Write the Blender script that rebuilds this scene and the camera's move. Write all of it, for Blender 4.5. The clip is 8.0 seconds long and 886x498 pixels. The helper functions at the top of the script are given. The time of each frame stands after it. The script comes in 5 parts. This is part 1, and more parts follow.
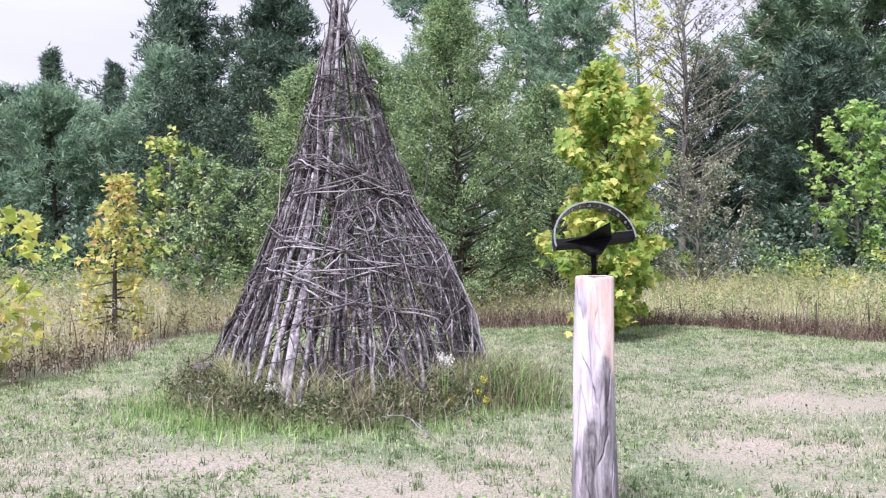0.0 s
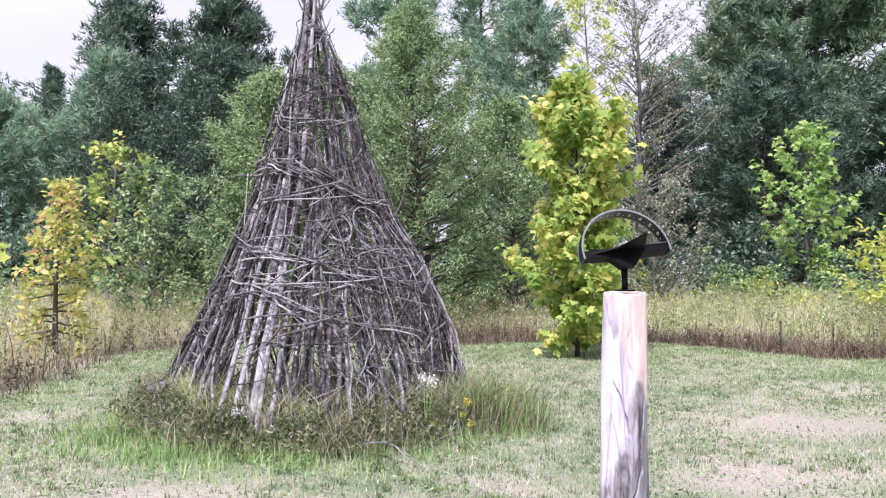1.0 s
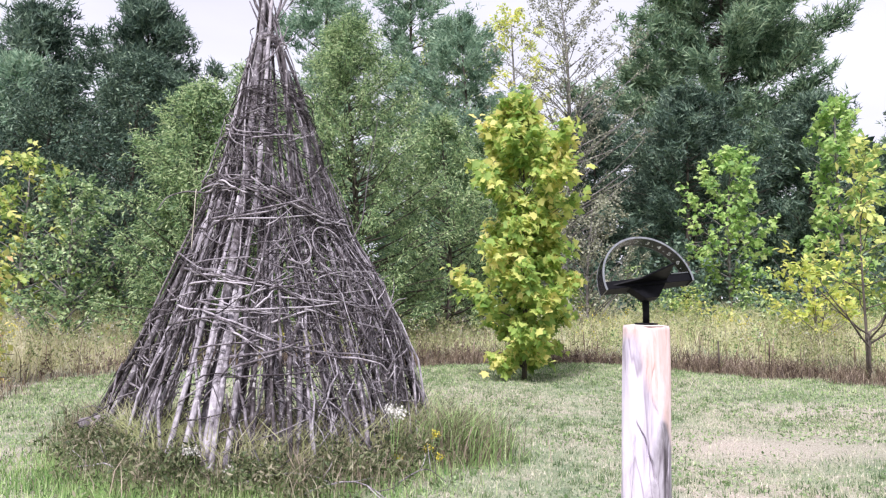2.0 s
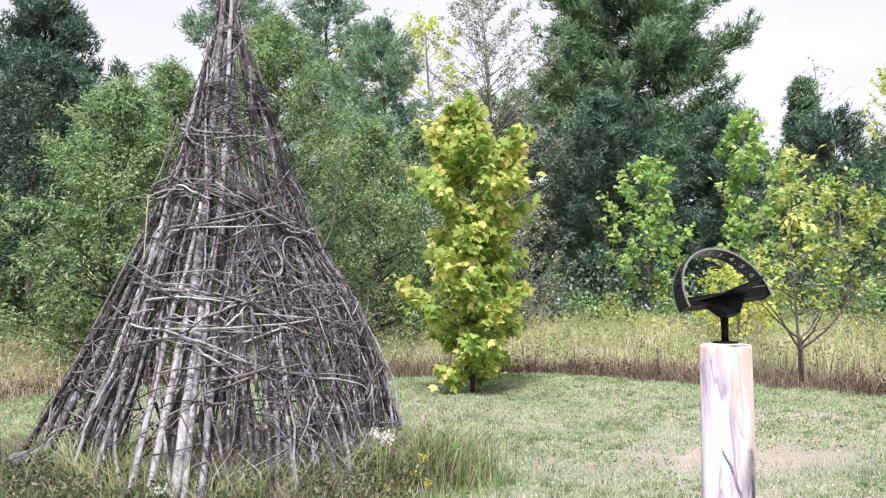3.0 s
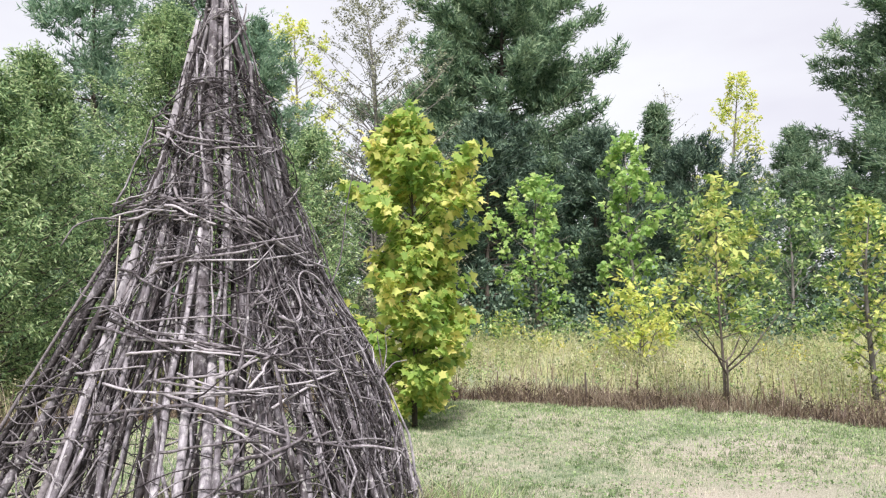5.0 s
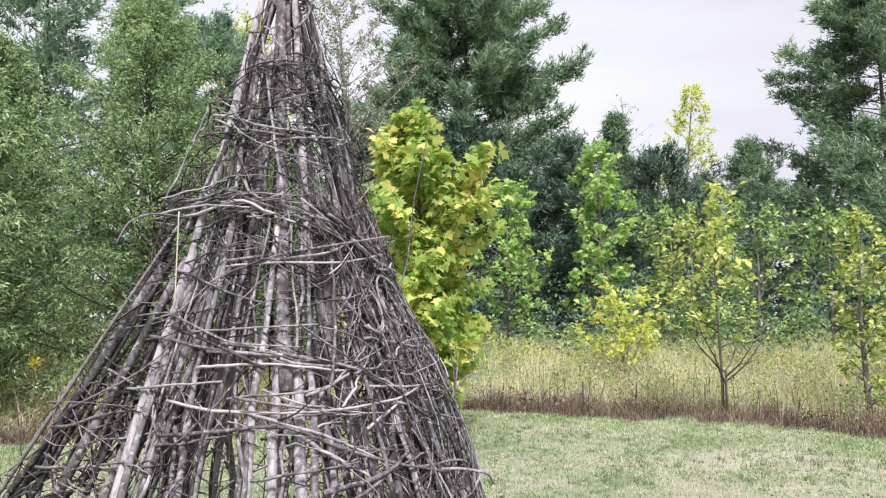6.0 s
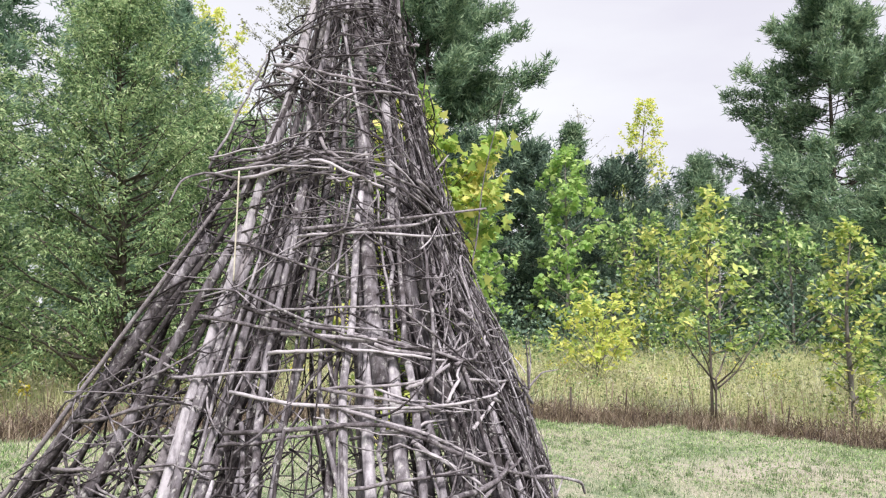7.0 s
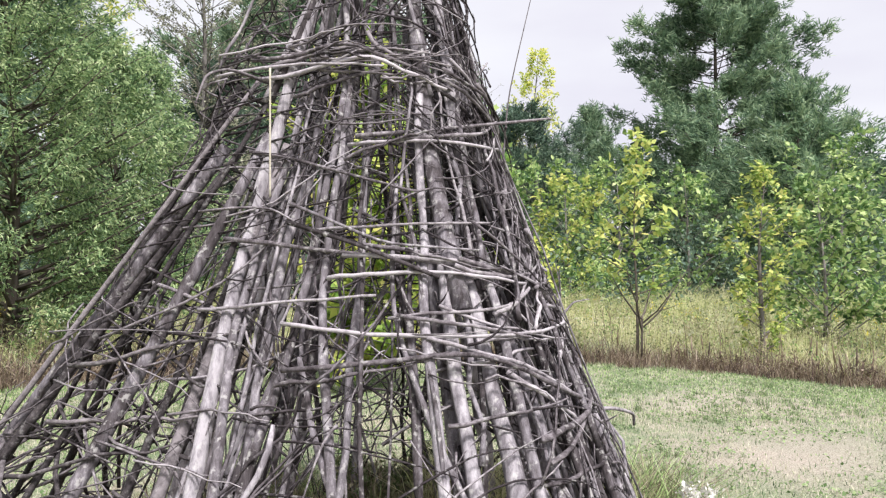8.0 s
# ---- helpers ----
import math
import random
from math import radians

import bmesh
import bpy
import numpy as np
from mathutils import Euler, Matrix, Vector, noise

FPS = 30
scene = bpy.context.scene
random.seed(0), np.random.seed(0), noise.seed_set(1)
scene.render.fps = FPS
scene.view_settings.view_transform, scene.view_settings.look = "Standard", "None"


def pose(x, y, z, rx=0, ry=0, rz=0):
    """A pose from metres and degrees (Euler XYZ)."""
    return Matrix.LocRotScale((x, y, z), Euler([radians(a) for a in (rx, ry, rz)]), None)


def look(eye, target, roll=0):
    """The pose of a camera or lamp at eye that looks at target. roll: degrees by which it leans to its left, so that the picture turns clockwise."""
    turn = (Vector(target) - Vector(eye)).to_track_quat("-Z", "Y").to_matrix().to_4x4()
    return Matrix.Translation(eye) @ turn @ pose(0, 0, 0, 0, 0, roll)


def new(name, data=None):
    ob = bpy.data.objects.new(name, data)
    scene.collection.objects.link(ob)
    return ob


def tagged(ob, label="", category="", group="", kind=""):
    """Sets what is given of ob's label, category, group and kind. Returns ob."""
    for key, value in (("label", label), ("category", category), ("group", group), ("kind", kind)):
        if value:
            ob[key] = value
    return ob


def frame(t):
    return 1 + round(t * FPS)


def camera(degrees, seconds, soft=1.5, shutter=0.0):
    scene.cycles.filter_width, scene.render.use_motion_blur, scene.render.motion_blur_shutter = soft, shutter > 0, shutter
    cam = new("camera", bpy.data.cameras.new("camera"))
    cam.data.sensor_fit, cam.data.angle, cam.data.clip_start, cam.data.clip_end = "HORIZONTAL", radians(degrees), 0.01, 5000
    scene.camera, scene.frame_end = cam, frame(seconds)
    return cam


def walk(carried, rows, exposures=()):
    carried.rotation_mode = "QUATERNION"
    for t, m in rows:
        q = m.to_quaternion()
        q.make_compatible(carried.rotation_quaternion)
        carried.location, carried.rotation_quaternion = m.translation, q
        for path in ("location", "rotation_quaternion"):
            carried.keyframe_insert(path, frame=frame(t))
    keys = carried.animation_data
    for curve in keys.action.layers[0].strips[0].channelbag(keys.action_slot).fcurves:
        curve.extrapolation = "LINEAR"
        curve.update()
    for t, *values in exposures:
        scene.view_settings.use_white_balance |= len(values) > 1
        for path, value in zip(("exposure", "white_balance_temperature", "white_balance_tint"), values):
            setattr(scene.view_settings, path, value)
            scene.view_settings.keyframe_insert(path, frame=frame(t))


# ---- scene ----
cam = camera(60.7, 8.0, soft=1.25)
PATH = [
    (0, (0.206, 0.05, 1.474), (0.162, 2.049, 1.514), 0.0),
    (0.5, (0.039, 0.265, 1.475), (0.071, 2.264, 1.528), 0.1),
    (1, (-0.168, 0.555, 1.466), (-0.069, 2.551, 1.545), 0.5),
    (1.5, (-0.342, 0.761, 1.497), (-0.148, 2.748, 1.608), 0.5),
    (1.7, (-0.42, 0.829, 1.51), (-0.182, 2.811, 1.63), 0.5),
    (2.8, (-1.103, 1.386, 1.6), (-0.608, 3.319, 1.74), 0.1),
    (3, (-1.203, 1.526, 1.587), (-0.655, 3.444, 1.735), -0.2),
    (3.5, (-1.438, 1.858, 1.663), (-0.746, 3.727, 1.823), 0.1),
    (4, (-1.821, 2.189, 1.754), (-1.013, 4.011, 1.918), -1.1),
    (4.5, (-2.085, 2.566, 1.827), (-1.202, 4.352, 1.994), -1.1),
    (4.7, (-2.18, 2.752, 1.856), (-1.282, 4.531, 2.026), -0.7),
    (5.8, (-2.921, 3.726, 1.934), (-1.907, 5.441, 2.11), -0.0),
    (6, (-3.02, 3.919, 1.921), (-1.976, 5.615, 2.106), 0.1),
    (6.5, (-3.19, 4.474, 1.839), (-2.086, 6.13, 2.043), 0.8),
    (7, (-3.439, 4.96, 1.79), (-2.268, 6.569, 1.993), 1.6),
    (7.5, (-3.702, 5.409, 1.744), (-2.412, 6.931, 1.886), 1.3),
    (8, (-3.836, 5.895, 1.634), (-2.426, 7.311, 1.713), 0.9),
]
walk(cam, [(t, look(eye, target, roll)) for t, eye, target, roll in PATH], exposures=((0, 0.42, 5950, 22), (1.5, 0.50, 6050, 21), (3, 0.50, 6300, 16), (4.5, 0.44, 6450, 12), (8, 0.44, 6450, 12)))

# ---- world and light ----
SUN_EL, SUN_AZ = radians(54), radians(205)
world = bpy.data.worlds.new("overcast_sky")
scene.world = world
world.use_nodes = True
wn, wl = world.node_tree.nodes, world.node_tree.links
wn.clear()
w_out = wn.new("ShaderNodeOutputWorld")
w_bg = wn.new("ShaderNodeBackground")
w_sky = wn.new("ShaderNodeTexSky")
w_sky.sky_type = "NISHITA"
w_sky.sun_disc = False
w_sky.sun_elevation, w_sky.sun_rotation = SUN_EL, SUN_AZ
w_tex = wn.new("ShaderNodeTexCoord")
w_map = wn.new("ShaderNodeMapping")
w_map.inputs["Scale"].default_value = (1.0, 1.0, 3.5)
w_noise = wn.new("ShaderNodeTexNoise")
w_noise.inputs["Scale"].default_value = 1.7
w_noise.inputs["Detail"].default_value = 5.0
w_ramp = wn.new("ShaderNodeValToRGB")
w_ramp.color_ramp.elements[0].position, w_ramp.color_ramp.elements[0].color = 0.34, (6.4, 6.3, 6.9, 1)
w_ramp.color_ramp.elements[1].position, w_ramp.color_ramp.elements[1].color = 0.62, (7.6, 7.7, 7.9, 1)
w_mix = wn.new("ShaderNodeMixRGB")
w_mix.inputs["Fac"].default_value = 0.93
w_bg.inputs["Strength"].default_value = 0.1
wl.new(w_tex.outputs["Generated"], w_map.inputs["Vector"])
wl.new(w_map.outputs["Vector"], w_noise.inputs["Vector"])
wl.new(w_noise.outputs["Fac"], w_ramp.inputs["Fac"])
wl.new(w_sky.outputs["Color"], w_mix.inputs["Color1"])
wl.new(w_ramp.outputs["Color"], w_mix.inputs["Color2"])
wl.new(w_mix.outputs["Color"], w_bg.inputs["Color"])
wl.new(w_bg.outputs["Background"], w_out.inputs["Surface"])

sun_data = bpy.data.lights.new("sun", "SUN")
sun_data.energy, sun_data.angle, sun_data.color = 4.5, radians(12), (1.0, 0.975, 0.94)
sun = new("sun", sun_data)
sun_way = Vector((math.sin(SUN_AZ) * math.cos(SUN_EL), math.cos(SUN_AZ) * math.cos(SUN_EL), math.sin(SUN_EL)))
sun.matrix_basis = look(sun_way * 60, (0, 0, 0))


# ---- materials ----
def shader(name):
    m = bpy.data.materials.new(name)
    m.use_nodes = True
    m.node_tree.nodes.clear()
    return m, m.node_tree.nodes, m.node_tree.links


def ramp_node(n, stops):
    r = n.new("ShaderNodeValToRGB")
    e = r.color_ramp.elements
    while len(e) < len(stops):
        e.new(0.5)
    for el, (p, c) in zip(e, stops):
        el.position, el.color = p, (*c, 1)
    return r


def leaf_material(name, stops, translucent=0.35, patch=0.8, rough=0.55, gloss=0.3, each=0.7):
    """Foliage: colour differs leaf by leaf and, more broadly, from bough to bough."""
    m, n, l = shader(name)
    geo = n.new("ShaderNodeNewGeometry")
    tex = n.new("ShaderNodeTexCoord")
    big = n.new("ShaderNodeTexNoise")
    big.inputs["Scale"].default_value, big.inputs["Detail"].default_value, big.inputs["Roughness"].default_value = patch, 5, 0.62
    l.new(tex.outputs["Object"], big.inputs["Vector"])
    a = n.new("ShaderNodeMath")
    a.operation = "MULTIPLY_ADD"
    a.inputs[1].default_value, a.inputs[2].default_value = each, -0.5 * each
    l.new(geo.outputs["Random Per Island"], a.inputs[0])
    s = n.new("ShaderNodeMath")
    s.operation = "ADD"
    l.new(a.outputs[0], s.inputs[0])
    l.new(big.outputs["Fac"], s.inputs[1])
    r = ramp_node(n, stops)
    l.new(s.outputs[0], r.inputs["Fac"])
    p = n.new("ShaderNodeBsdfPrincipled")
    p.inputs["Roughness"].default_value = rough
    p.inputs["Specular IOR Level"].default_value = gloss
    t = n.new("ShaderNodeBsdfTranslucent")
    x = n.new("ShaderNodeMixShader")
    x.inputs["Fac"].default_value = translucent
    o = n.new("ShaderNodeOutputMaterial")
    l.new(r.outputs["Color"], p.inputs["Base Color"])
    l.new(r.outputs["Color"], t.inputs["Color"])
    l.new(p.outputs[0], x.inputs[1])
    l.new(t.outputs[0], x.inputs[2])
    l.new(x.outputs[0], o.inputs["Surface"])
    return m


def bark_material(name, stops, scale=14.0, stretch=(1, 1, 0.12), bump=0.5, rough=0.9, by_object=0.25, lichen=0.0):
    """Bark and weathered wood: long grain, dark patches, pale lichen and a shade of its own for every piece."""
    m, n, l = shader(name)
    tex = n.new("ShaderNodeTexCoord")
    mp = n.new("ShaderNodeMapping")
    mp.inputs["Scale"].default_value = stretch
    l.new(tex.outputs["Object"], mp.inputs["Vector"])

    def noise_at(sc, det, rg, vec):
        q = n.new("ShaderNodeTexNoise")
        q.inputs["Scale"].default_value, q.inputs["Detail"].default_value, q.inputs["Roughness"].default_value = sc, det, rg
        l.new(vec, q.inputs["Vector"])
        return q

    def madd(src, k, add):
        q = n.new("ShaderNodeMath")
        q.operation = "MULTIPLY_ADD"
        l.new(src, q.inputs[0])
        q.inputs[1].default_value = k
        if isinstance(add, float):
            q.inputs[2].default_value = add
        else:
            l.new(add, q.inputs[2])
        return q.outputs[0]
    grain = noise_at(scale, 6, 0.7, mp.outputs["Vector"])
    blot = noise_at(5.0, 5, 0.6, tex.outputs["Object"])
    info = n.new("ShaderNodeObjectInfo")
    geo = n.new("ShaderNodeNewGeometry")
    own = madd(info.outputs["Random"], by_object, madd(geo.outputs["Random Per Island"], by_object, -by_object))
    total = madd(grain.outputs["Fac"], 0.75, madd(blot.outputs["Fac"], 0.6, madd(own, 1.0, -0.18)))
    r = ramp_node(n, stops)
    l.new(total, r.inputs["Fac"])
    col = r
    if lichen:
        spots = noise_at(26.0, 4, 0.6, tex.outputs["Object"])
        mask = ramp_node(n, [(0.56, (0, 0, 0)), (0.66, (lichen, lichen, lichen))])
        l.new(spots.outputs["Fac"], mask.inputs["Fac"])
        x = n.new("ShaderNodeMixRGB")
        x.inputs["Color2"].default_value = (0.60, 0.58, 0.57, 1)
        l.new(mask.outputs["Color"], x.inputs["Fac"])
        l.new(r.outputs["Color"], x.inputs["Color1"])
        col = x
    b = n.new("ShaderNodeBump")
    b.inputs["Strength"].default_value, b.inputs["Distance"].default_value = bump, 0.012
    l.new(grain.outputs["Fac"], b.inputs["Height"])
    p = n.new("ShaderNodeBsdfPrincipled")
    p.inputs["Roughness"].default_value = rough
    p.inputs["Specular IOR Level"].default_value = 0.25
    l.new(col.outputs["Color"], p.inputs["Base Color"])
    l.new(b.outputs["Normal"], p.inputs["Normal"])
    o = n.new("ShaderNodeOutputMaterial")
    l.new(p.outputs[0], o.inputs["Surface"])
    return m


def ground_material():
    """Mown lawn: green and straw patches, bare sandy spots, fine thatch."""
    m, n, l = shader("lawn_soil")
    tex = n.new("ShaderNodeTexCoord")

    def noise_at(scale, detail, rough=0.55):
        q = n.new("ShaderNodeTexNoise")
        q.inputs["Scale"].default_value, q.inputs["Detail"].default_value, q.inputs["Roughness"].default_value = scale, detail, rough
        l.new(tex.outputs["Object"], q.inputs["Vector"])
        return q
    a, b, c = noise_at(0.45, 5), noise_at(5.0, 6, 0.72), noise_at(60.0, 3, 0.7)
    sep = n.new("ShaderNodeSeparateXYZ")
    l.new(tex.outputs["Object"], sep.inputs[0])

    def spot_mask(cx, cy, rx, ry):
        """A worn sandy spot with a ragged rim."""
        total = None
        for axis, c0, r0 in (("X", cx, rx), ("Y", cy, ry)):
            q = n.new("ShaderNodeMath")
            q.operation = "MULTIPLY_ADD"
            q.inputs[1].default_value, q.inputs[2].default_value = 1 / r0, -c0 / r0
            l.new(sep.outputs[axis], q.inputs[0])
            k = n.new("ShaderNodeMath")
            k.operation = "MULTIPLY"
            l.new(q.outputs[0], k.inputs[0])
            l.new(q.outputs[0], k.inputs[1])
            if total is None:
                total = k
            else:
                t = n.new("ShaderNodeMath")
                t.operation = "ADD"
                l.new(total.outputs[0], t.inputs[0])
                l.new(k.outputs[0], t.inputs[1])
                total = t
        w = n.new("ShaderNodeMath")
        w.operation = "MULTIPLY_ADD"
        w.inputs[1].default_value = 3.2
        l.new(b.outputs["Fac"], w.inputs[0])
        l.new(total.outputs[0], w.inputs[2])
        r = ramp_node(n, [(0.0, (0.62, 0.62, 0.62)), (1.0, (0, 0, 0))])
        m2 = n.new("ShaderNodeMapRange")
        m2.inputs["From Min"].default_value, m2.inputs["From Max"].default_value = 1.5, 2.9
        l.new(w.outputs[0], m2.inputs["Value"])
        l.new(m2.outputs["Result"], r.inputs["Fac"])
        return r
    r1 = ramp_node(n, [(0.36, (0.17, 0.23, 0.135)), (0.46, (0.31, 0.355, 0.23)), (0.55, (0.46, 0.43, 0.34)), (0.64, (0.58, 0.49, 0.43))])
    s = n.new("ShaderNodeMath")
    s.operation = "MULTIPLY_ADD"
    s.inputs[1].default_value = 0.5
    l.new(b.outputs["Fac"], s.inputs[0])
    s2 = n.new("ShaderNodeMath")
    s2.operation = "MULTIPLY"
    s2.inputs[1].default_value = 0.5
    l.new(a.outputs["Fac"], s2.inputs[0])
    l.new(s2.outputs[0], s.inputs[2])
    l.new(s.outputs[0], r1.inputs["Fac"])
    r2 = ramp_node(n, [(0.34, (0.22, 0.22, 0.20)), (0.56, (1.0, 1.0, 1.0))])
    l.new(c.outputs["Fac"], r2.inputs["Fac"])
    soil = r1
    for spot in ((4.7, 8.9, 2.1, 1.0), (-4.1, 9.2, 0.9, 0.6), (-0.2, 5.4, 1.3, 0.7), (2.6, 6.6, 0.8, 0.5), (6.8, 11.2, 1.5, 0.7), (-1.9, 5.9, 0.7, 0.4)):
        mk = spot_mask(*spot)
        mx = n.new("ShaderNodeMixRGB")
        mx.inputs["Color2"].default_value = (0.62, 0.52, 0.47, 1)
        l.new(mk.outputs["Color"], mx.inputs["Fac"])
        l.new(soil.outputs["Color"], mx.inputs["Color1"])
        soil = mx
    mul = n.new("ShaderNodeMixRGB")
    mul.blend_type = "MULTIPLY"
    mul.inputs["Fac"].default_value = 0.75
    l.new(soil.outputs["Color"], mul.inputs["Color1"])
    l.new(r2.outputs["Color"], mul.inputs["Color2"])
    bp = n.new("ShaderNodeBump")
    bp.inputs["Strength"].default_value, bp.inputs["Distance"].default_value = 0.8, 0.03
    l.new(c.outputs["Fac"], bp.inputs["Height"])
    p = n.new("ShaderNodeBsdfPrincipled")
    p.inputs["Roughness"].default_value = 0.95
    p.inputs["Specular IOR Level"].default_value = 0.1
    l.new(mul.outputs["Color"], p.inputs["Base Color"])
    l.new(bp.outputs["Normal"], p.inputs["Normal"])
    o = n.new("ShaderNodeOutputMaterial")
    l.new(p.outputs[0], o.inputs["Surface"])
    return m


def plain_material(name, color, rough=0.5, metal=0.0, bump=0.0, scale=40.0, gloss=0.5):
    m, n, l = shader(name)
    p = n.new("ShaderNodeBsdfPrincipled")
    p.inputs["Roughness"].default_value, p.inputs["Metallic"].default_value = rough, metal
    p.inputs["Specular IOR Level"].default_value = gloss
    tex = n.new("ShaderNodeTexCoord")
    q = n.new("ShaderNodeTexNoise")
    q.inputs["Scale"].default_value, q.inputs["Detail"].default_value = scale, 4
    l.new(tex.outputs["Object"], q.inputs["Vector"])
    r = ramp_node(n, [(0.3, tuple(v * 0.7 for v in color)), (0.7, tuple(min(1, v * 1.25) for v in color))])
    l.new(q.outputs["Fac"], r.inputs["Fac"])
    l.new(r.outputs["Color"], p.inputs["Base Color"])
    if bump:
        b = n.new("ShaderNodeBump")
        b.inputs["Strength"].default_value, b.inputs["Distance"].default_value = bump, 0.004
        l.new(q.outputs["Fac"], b.inputs["Height"])
        l.new(b.outputs["Normal"], p.inputs["Normal"])
    o = n.new("ShaderNodeOutputMaterial")
    l.new(p.outputs[0], o.inputs["Surface"])
    return m


M_GROUND = ground_material()
M_POLE = bark_material("weathered_bark", [(0.26, (0.026, 0.021, 0.022)), (0.42, (0.085, 0.072, 0.078)), (0.57, (0.20, 0.18, 0.20)), (0.76, (0.47, 0.435, 0.47))], scale=30, stretch=(1, 1, 0.22), bump=1.0, by_object=0.36, lichen=0.55)
M_TWIG = bark_material("twig_bark", [(0.26, (0.035, 0.028, 0.031)), (0.44, (0.15, 0.13, 0.142)), (0.74, (0.48, 0.44, 0.47))], scale=34, stretch=(1, 1, 1), bump=0.8, by_object=0.40, lichen=0.35)
M_DARKTWIG = bark_material("dark_twigs", [(0.26, (0.018, 0.015, 0.016)), (0.46, (0.07, 0.06, 0.064)), (0.76, (0.27, 0.24, 0.255))], scale=34, stretch=(1, 1, 1), bump=0.8, by_object=0.40, lichen=0.2)
M_STRAW = bark_material("pale_twine", [(0.25, (0.40, 0.36, 0.28)), (0.75, (0.66, 0.62, 0.52))], scale=40, stretch=(1, 1, 1))
M_HUTFLOOR = bark_material("mottled_brown_floor", [(0.25, (0.05, 0.038, 0.028)), (0.5, (0.16, 0.12, 0.09)), (0.75, (0.34, 0.27, 0.2))], scale=24, stretch=(1, 1, 1), bump=1.0)
M_TRUNK = bark_material("tree_bark", [(0.25, (0.03, 0.026, 0.022)), (0.6, (0.12, 0.10, 0.085)), (0.85, (0.22, 0.195, 0.17))], scale=9)
M_GREYTRUNK = bark_material("grey_bark", [(0.25, (0.10, 0.09, 0.085)), (0.6, (0.24, 0.22, 0.21)), (0.85, (0.42, 0.40, 0.38))], scale=9)
M_PINE = leaf_material("pine_needles", [(0.12, (0.06, 0.11, 0.07)), (0.5, (0.185, 0.29, 0.175)), (0.88, (0.4, 0.5, 0.31))], 0.35, 0.5)
# kept extra dark so the colour also paints deep shade between trees
M_DARK = leaf_material("dark_needles", [(0.12, (0.028, 0.054, 0.042)), (0.5, (0.095, 0.155, 0.112)), (0.88, (0.24, 0.325, 0.225))], 0.25, 0.5)
# pale blue-green needles; the light tone also paints haze over farther pines
M_BLUE = leaf_material("pale_needles", [(0.15, (0.10, 0.18, 0.12)), (0.5, (0.25, 0.38, 0.26)), (0.85, (0.44, 0.56, 0.39))], 0.42, 0.5)
M_CEDAR = leaf_material("cedar_sprays", [(0.2, (0.085, 0.148, 0.072)), (0.46, (0.245, 0.375, 0.18)), (0.66, (0.44, 0.57, 0.28)), (0.85, (0.61, 0.70, 0.40))], 0.44, 1.3)
M_GREEN = leaf_material("green_leaves", [(0.2, (0.08, 0.16, 0.06)), (0.46, (0.24, 0.38, 0.14)), (0.66, (0.46, 0.60, 0.24)), (0.82, (0.62, 0.71, 0.34))], 0.4, 1.1)
M_SAPLEAF = leaf_material("sapling_leaves", [(0.2, (0.16, 0.30, 0.09)), (0.46, (0.36, 0.55, 0.17)), (0.66, (0.56, 0.71, 0.26)), (0.85, (0.70, 0.76, 0.34))], 0.5, 0.9, each=0.45)
M_LIME = leaf_material("turning_leaves", [(0.2, (0.14, 0.23, 0.06)), (0.43, (0.36, 0.48, 0.13)), (0.62, (0.62, 0.68, 0.22)), (0.88, (0.78, 0.73, 0.27))], 0.45, 1.1)
M_MAPLE = leaf_material("maple_leaves", [(0.24, (0.18, 0.31, 0.07)), (0.45, (0.37, 0.51, 0.13)), (0.59, (0.60, 0.65, 0.19)), (0.75, (0.84, 0.76, 0.29))], 0.52, 1.2, each=0.42)
M_YELLOW = leaf_material("yellow_leaves", [(0.2, (0.4, 0.5, 0.12)), (0.5, (0.68, 0.73, 0.19)), (0.8, (0.82, 0.77, 0.26))], 0.5, 0.7)
M_ORANGE = leaf_material("pale_orange_leaves", [(0.25, (0.42, 0.49, 0.15)), (0.58, (0.74, 0.70, 0.24)), (0.76, (0.80, 0.63, 0.29)), (0.9, (0.76, 0.44, 0.33))], 0.5, 1.3)
M_OLIVE = leaf_material("sparse_olive_leaves", [(0.15, (0.13, 0.14, 0.1)), (0.5, (0.29, 0.3, 0.21)), (0.85, (0.5, 0.5, 0.37))], 0.35, 0.8)
M_LAWN = leaf_material("lawn_blades", [(0.14, (0.055, 0.10, 0.04)), (0.40, (0.26, 0.36, 0.18)), (0.6, (0.53, 0.52, 0.37)), (0.85, (0.76, 0.69, 0.57))], 0.3, 2.6)
M_TUFT = leaf_material("tuft_blades", [(0.15, (0.05, 0.09, 0.035)), (0.5, (0.15, 0.23, 0.10)), (0.85, (0.36, 0.42, 0.22))], 0.3, 1.6)
M_CLOVER = leaf_material("clover_leaves", [(0.2, (0.12, 0.2, 0.075)), (0.5, (0.24, 0.35, 0.15)), (0.8, (0.42, 0.52, 0.27))], 0.4, 1.0)
M_LUSH = leaf_material("lush_blades", [(0.15, (0.125, 0.25, 0.075)), (0.5, (0.362, 0.55, 0.2)), (0.85, (0.675, 0.8, 0.4))], 0.45, 1.2)
M_MEADOW = leaf_material("meadow_blades", [(0.14, (0.22, 0.27, 0.11)), (0.36, (0.54, 0.59, 0.28)), (0.55, (0.80, 0.77, 0.47)), (0.85, (0.90, 0.84, 0.67))], 0.55, 0.55, each=0.45)
M_WEED = leaf_material("weed_blades", [(0.15, (0.06, 0.085, 0.035)), (0.42, (0.19, 0.22, 0.10)), (0.62, (0.36, 0.33, 0.20)), (0.85, (0.60, 0.54, 0.40))], 0.4, 1.4)
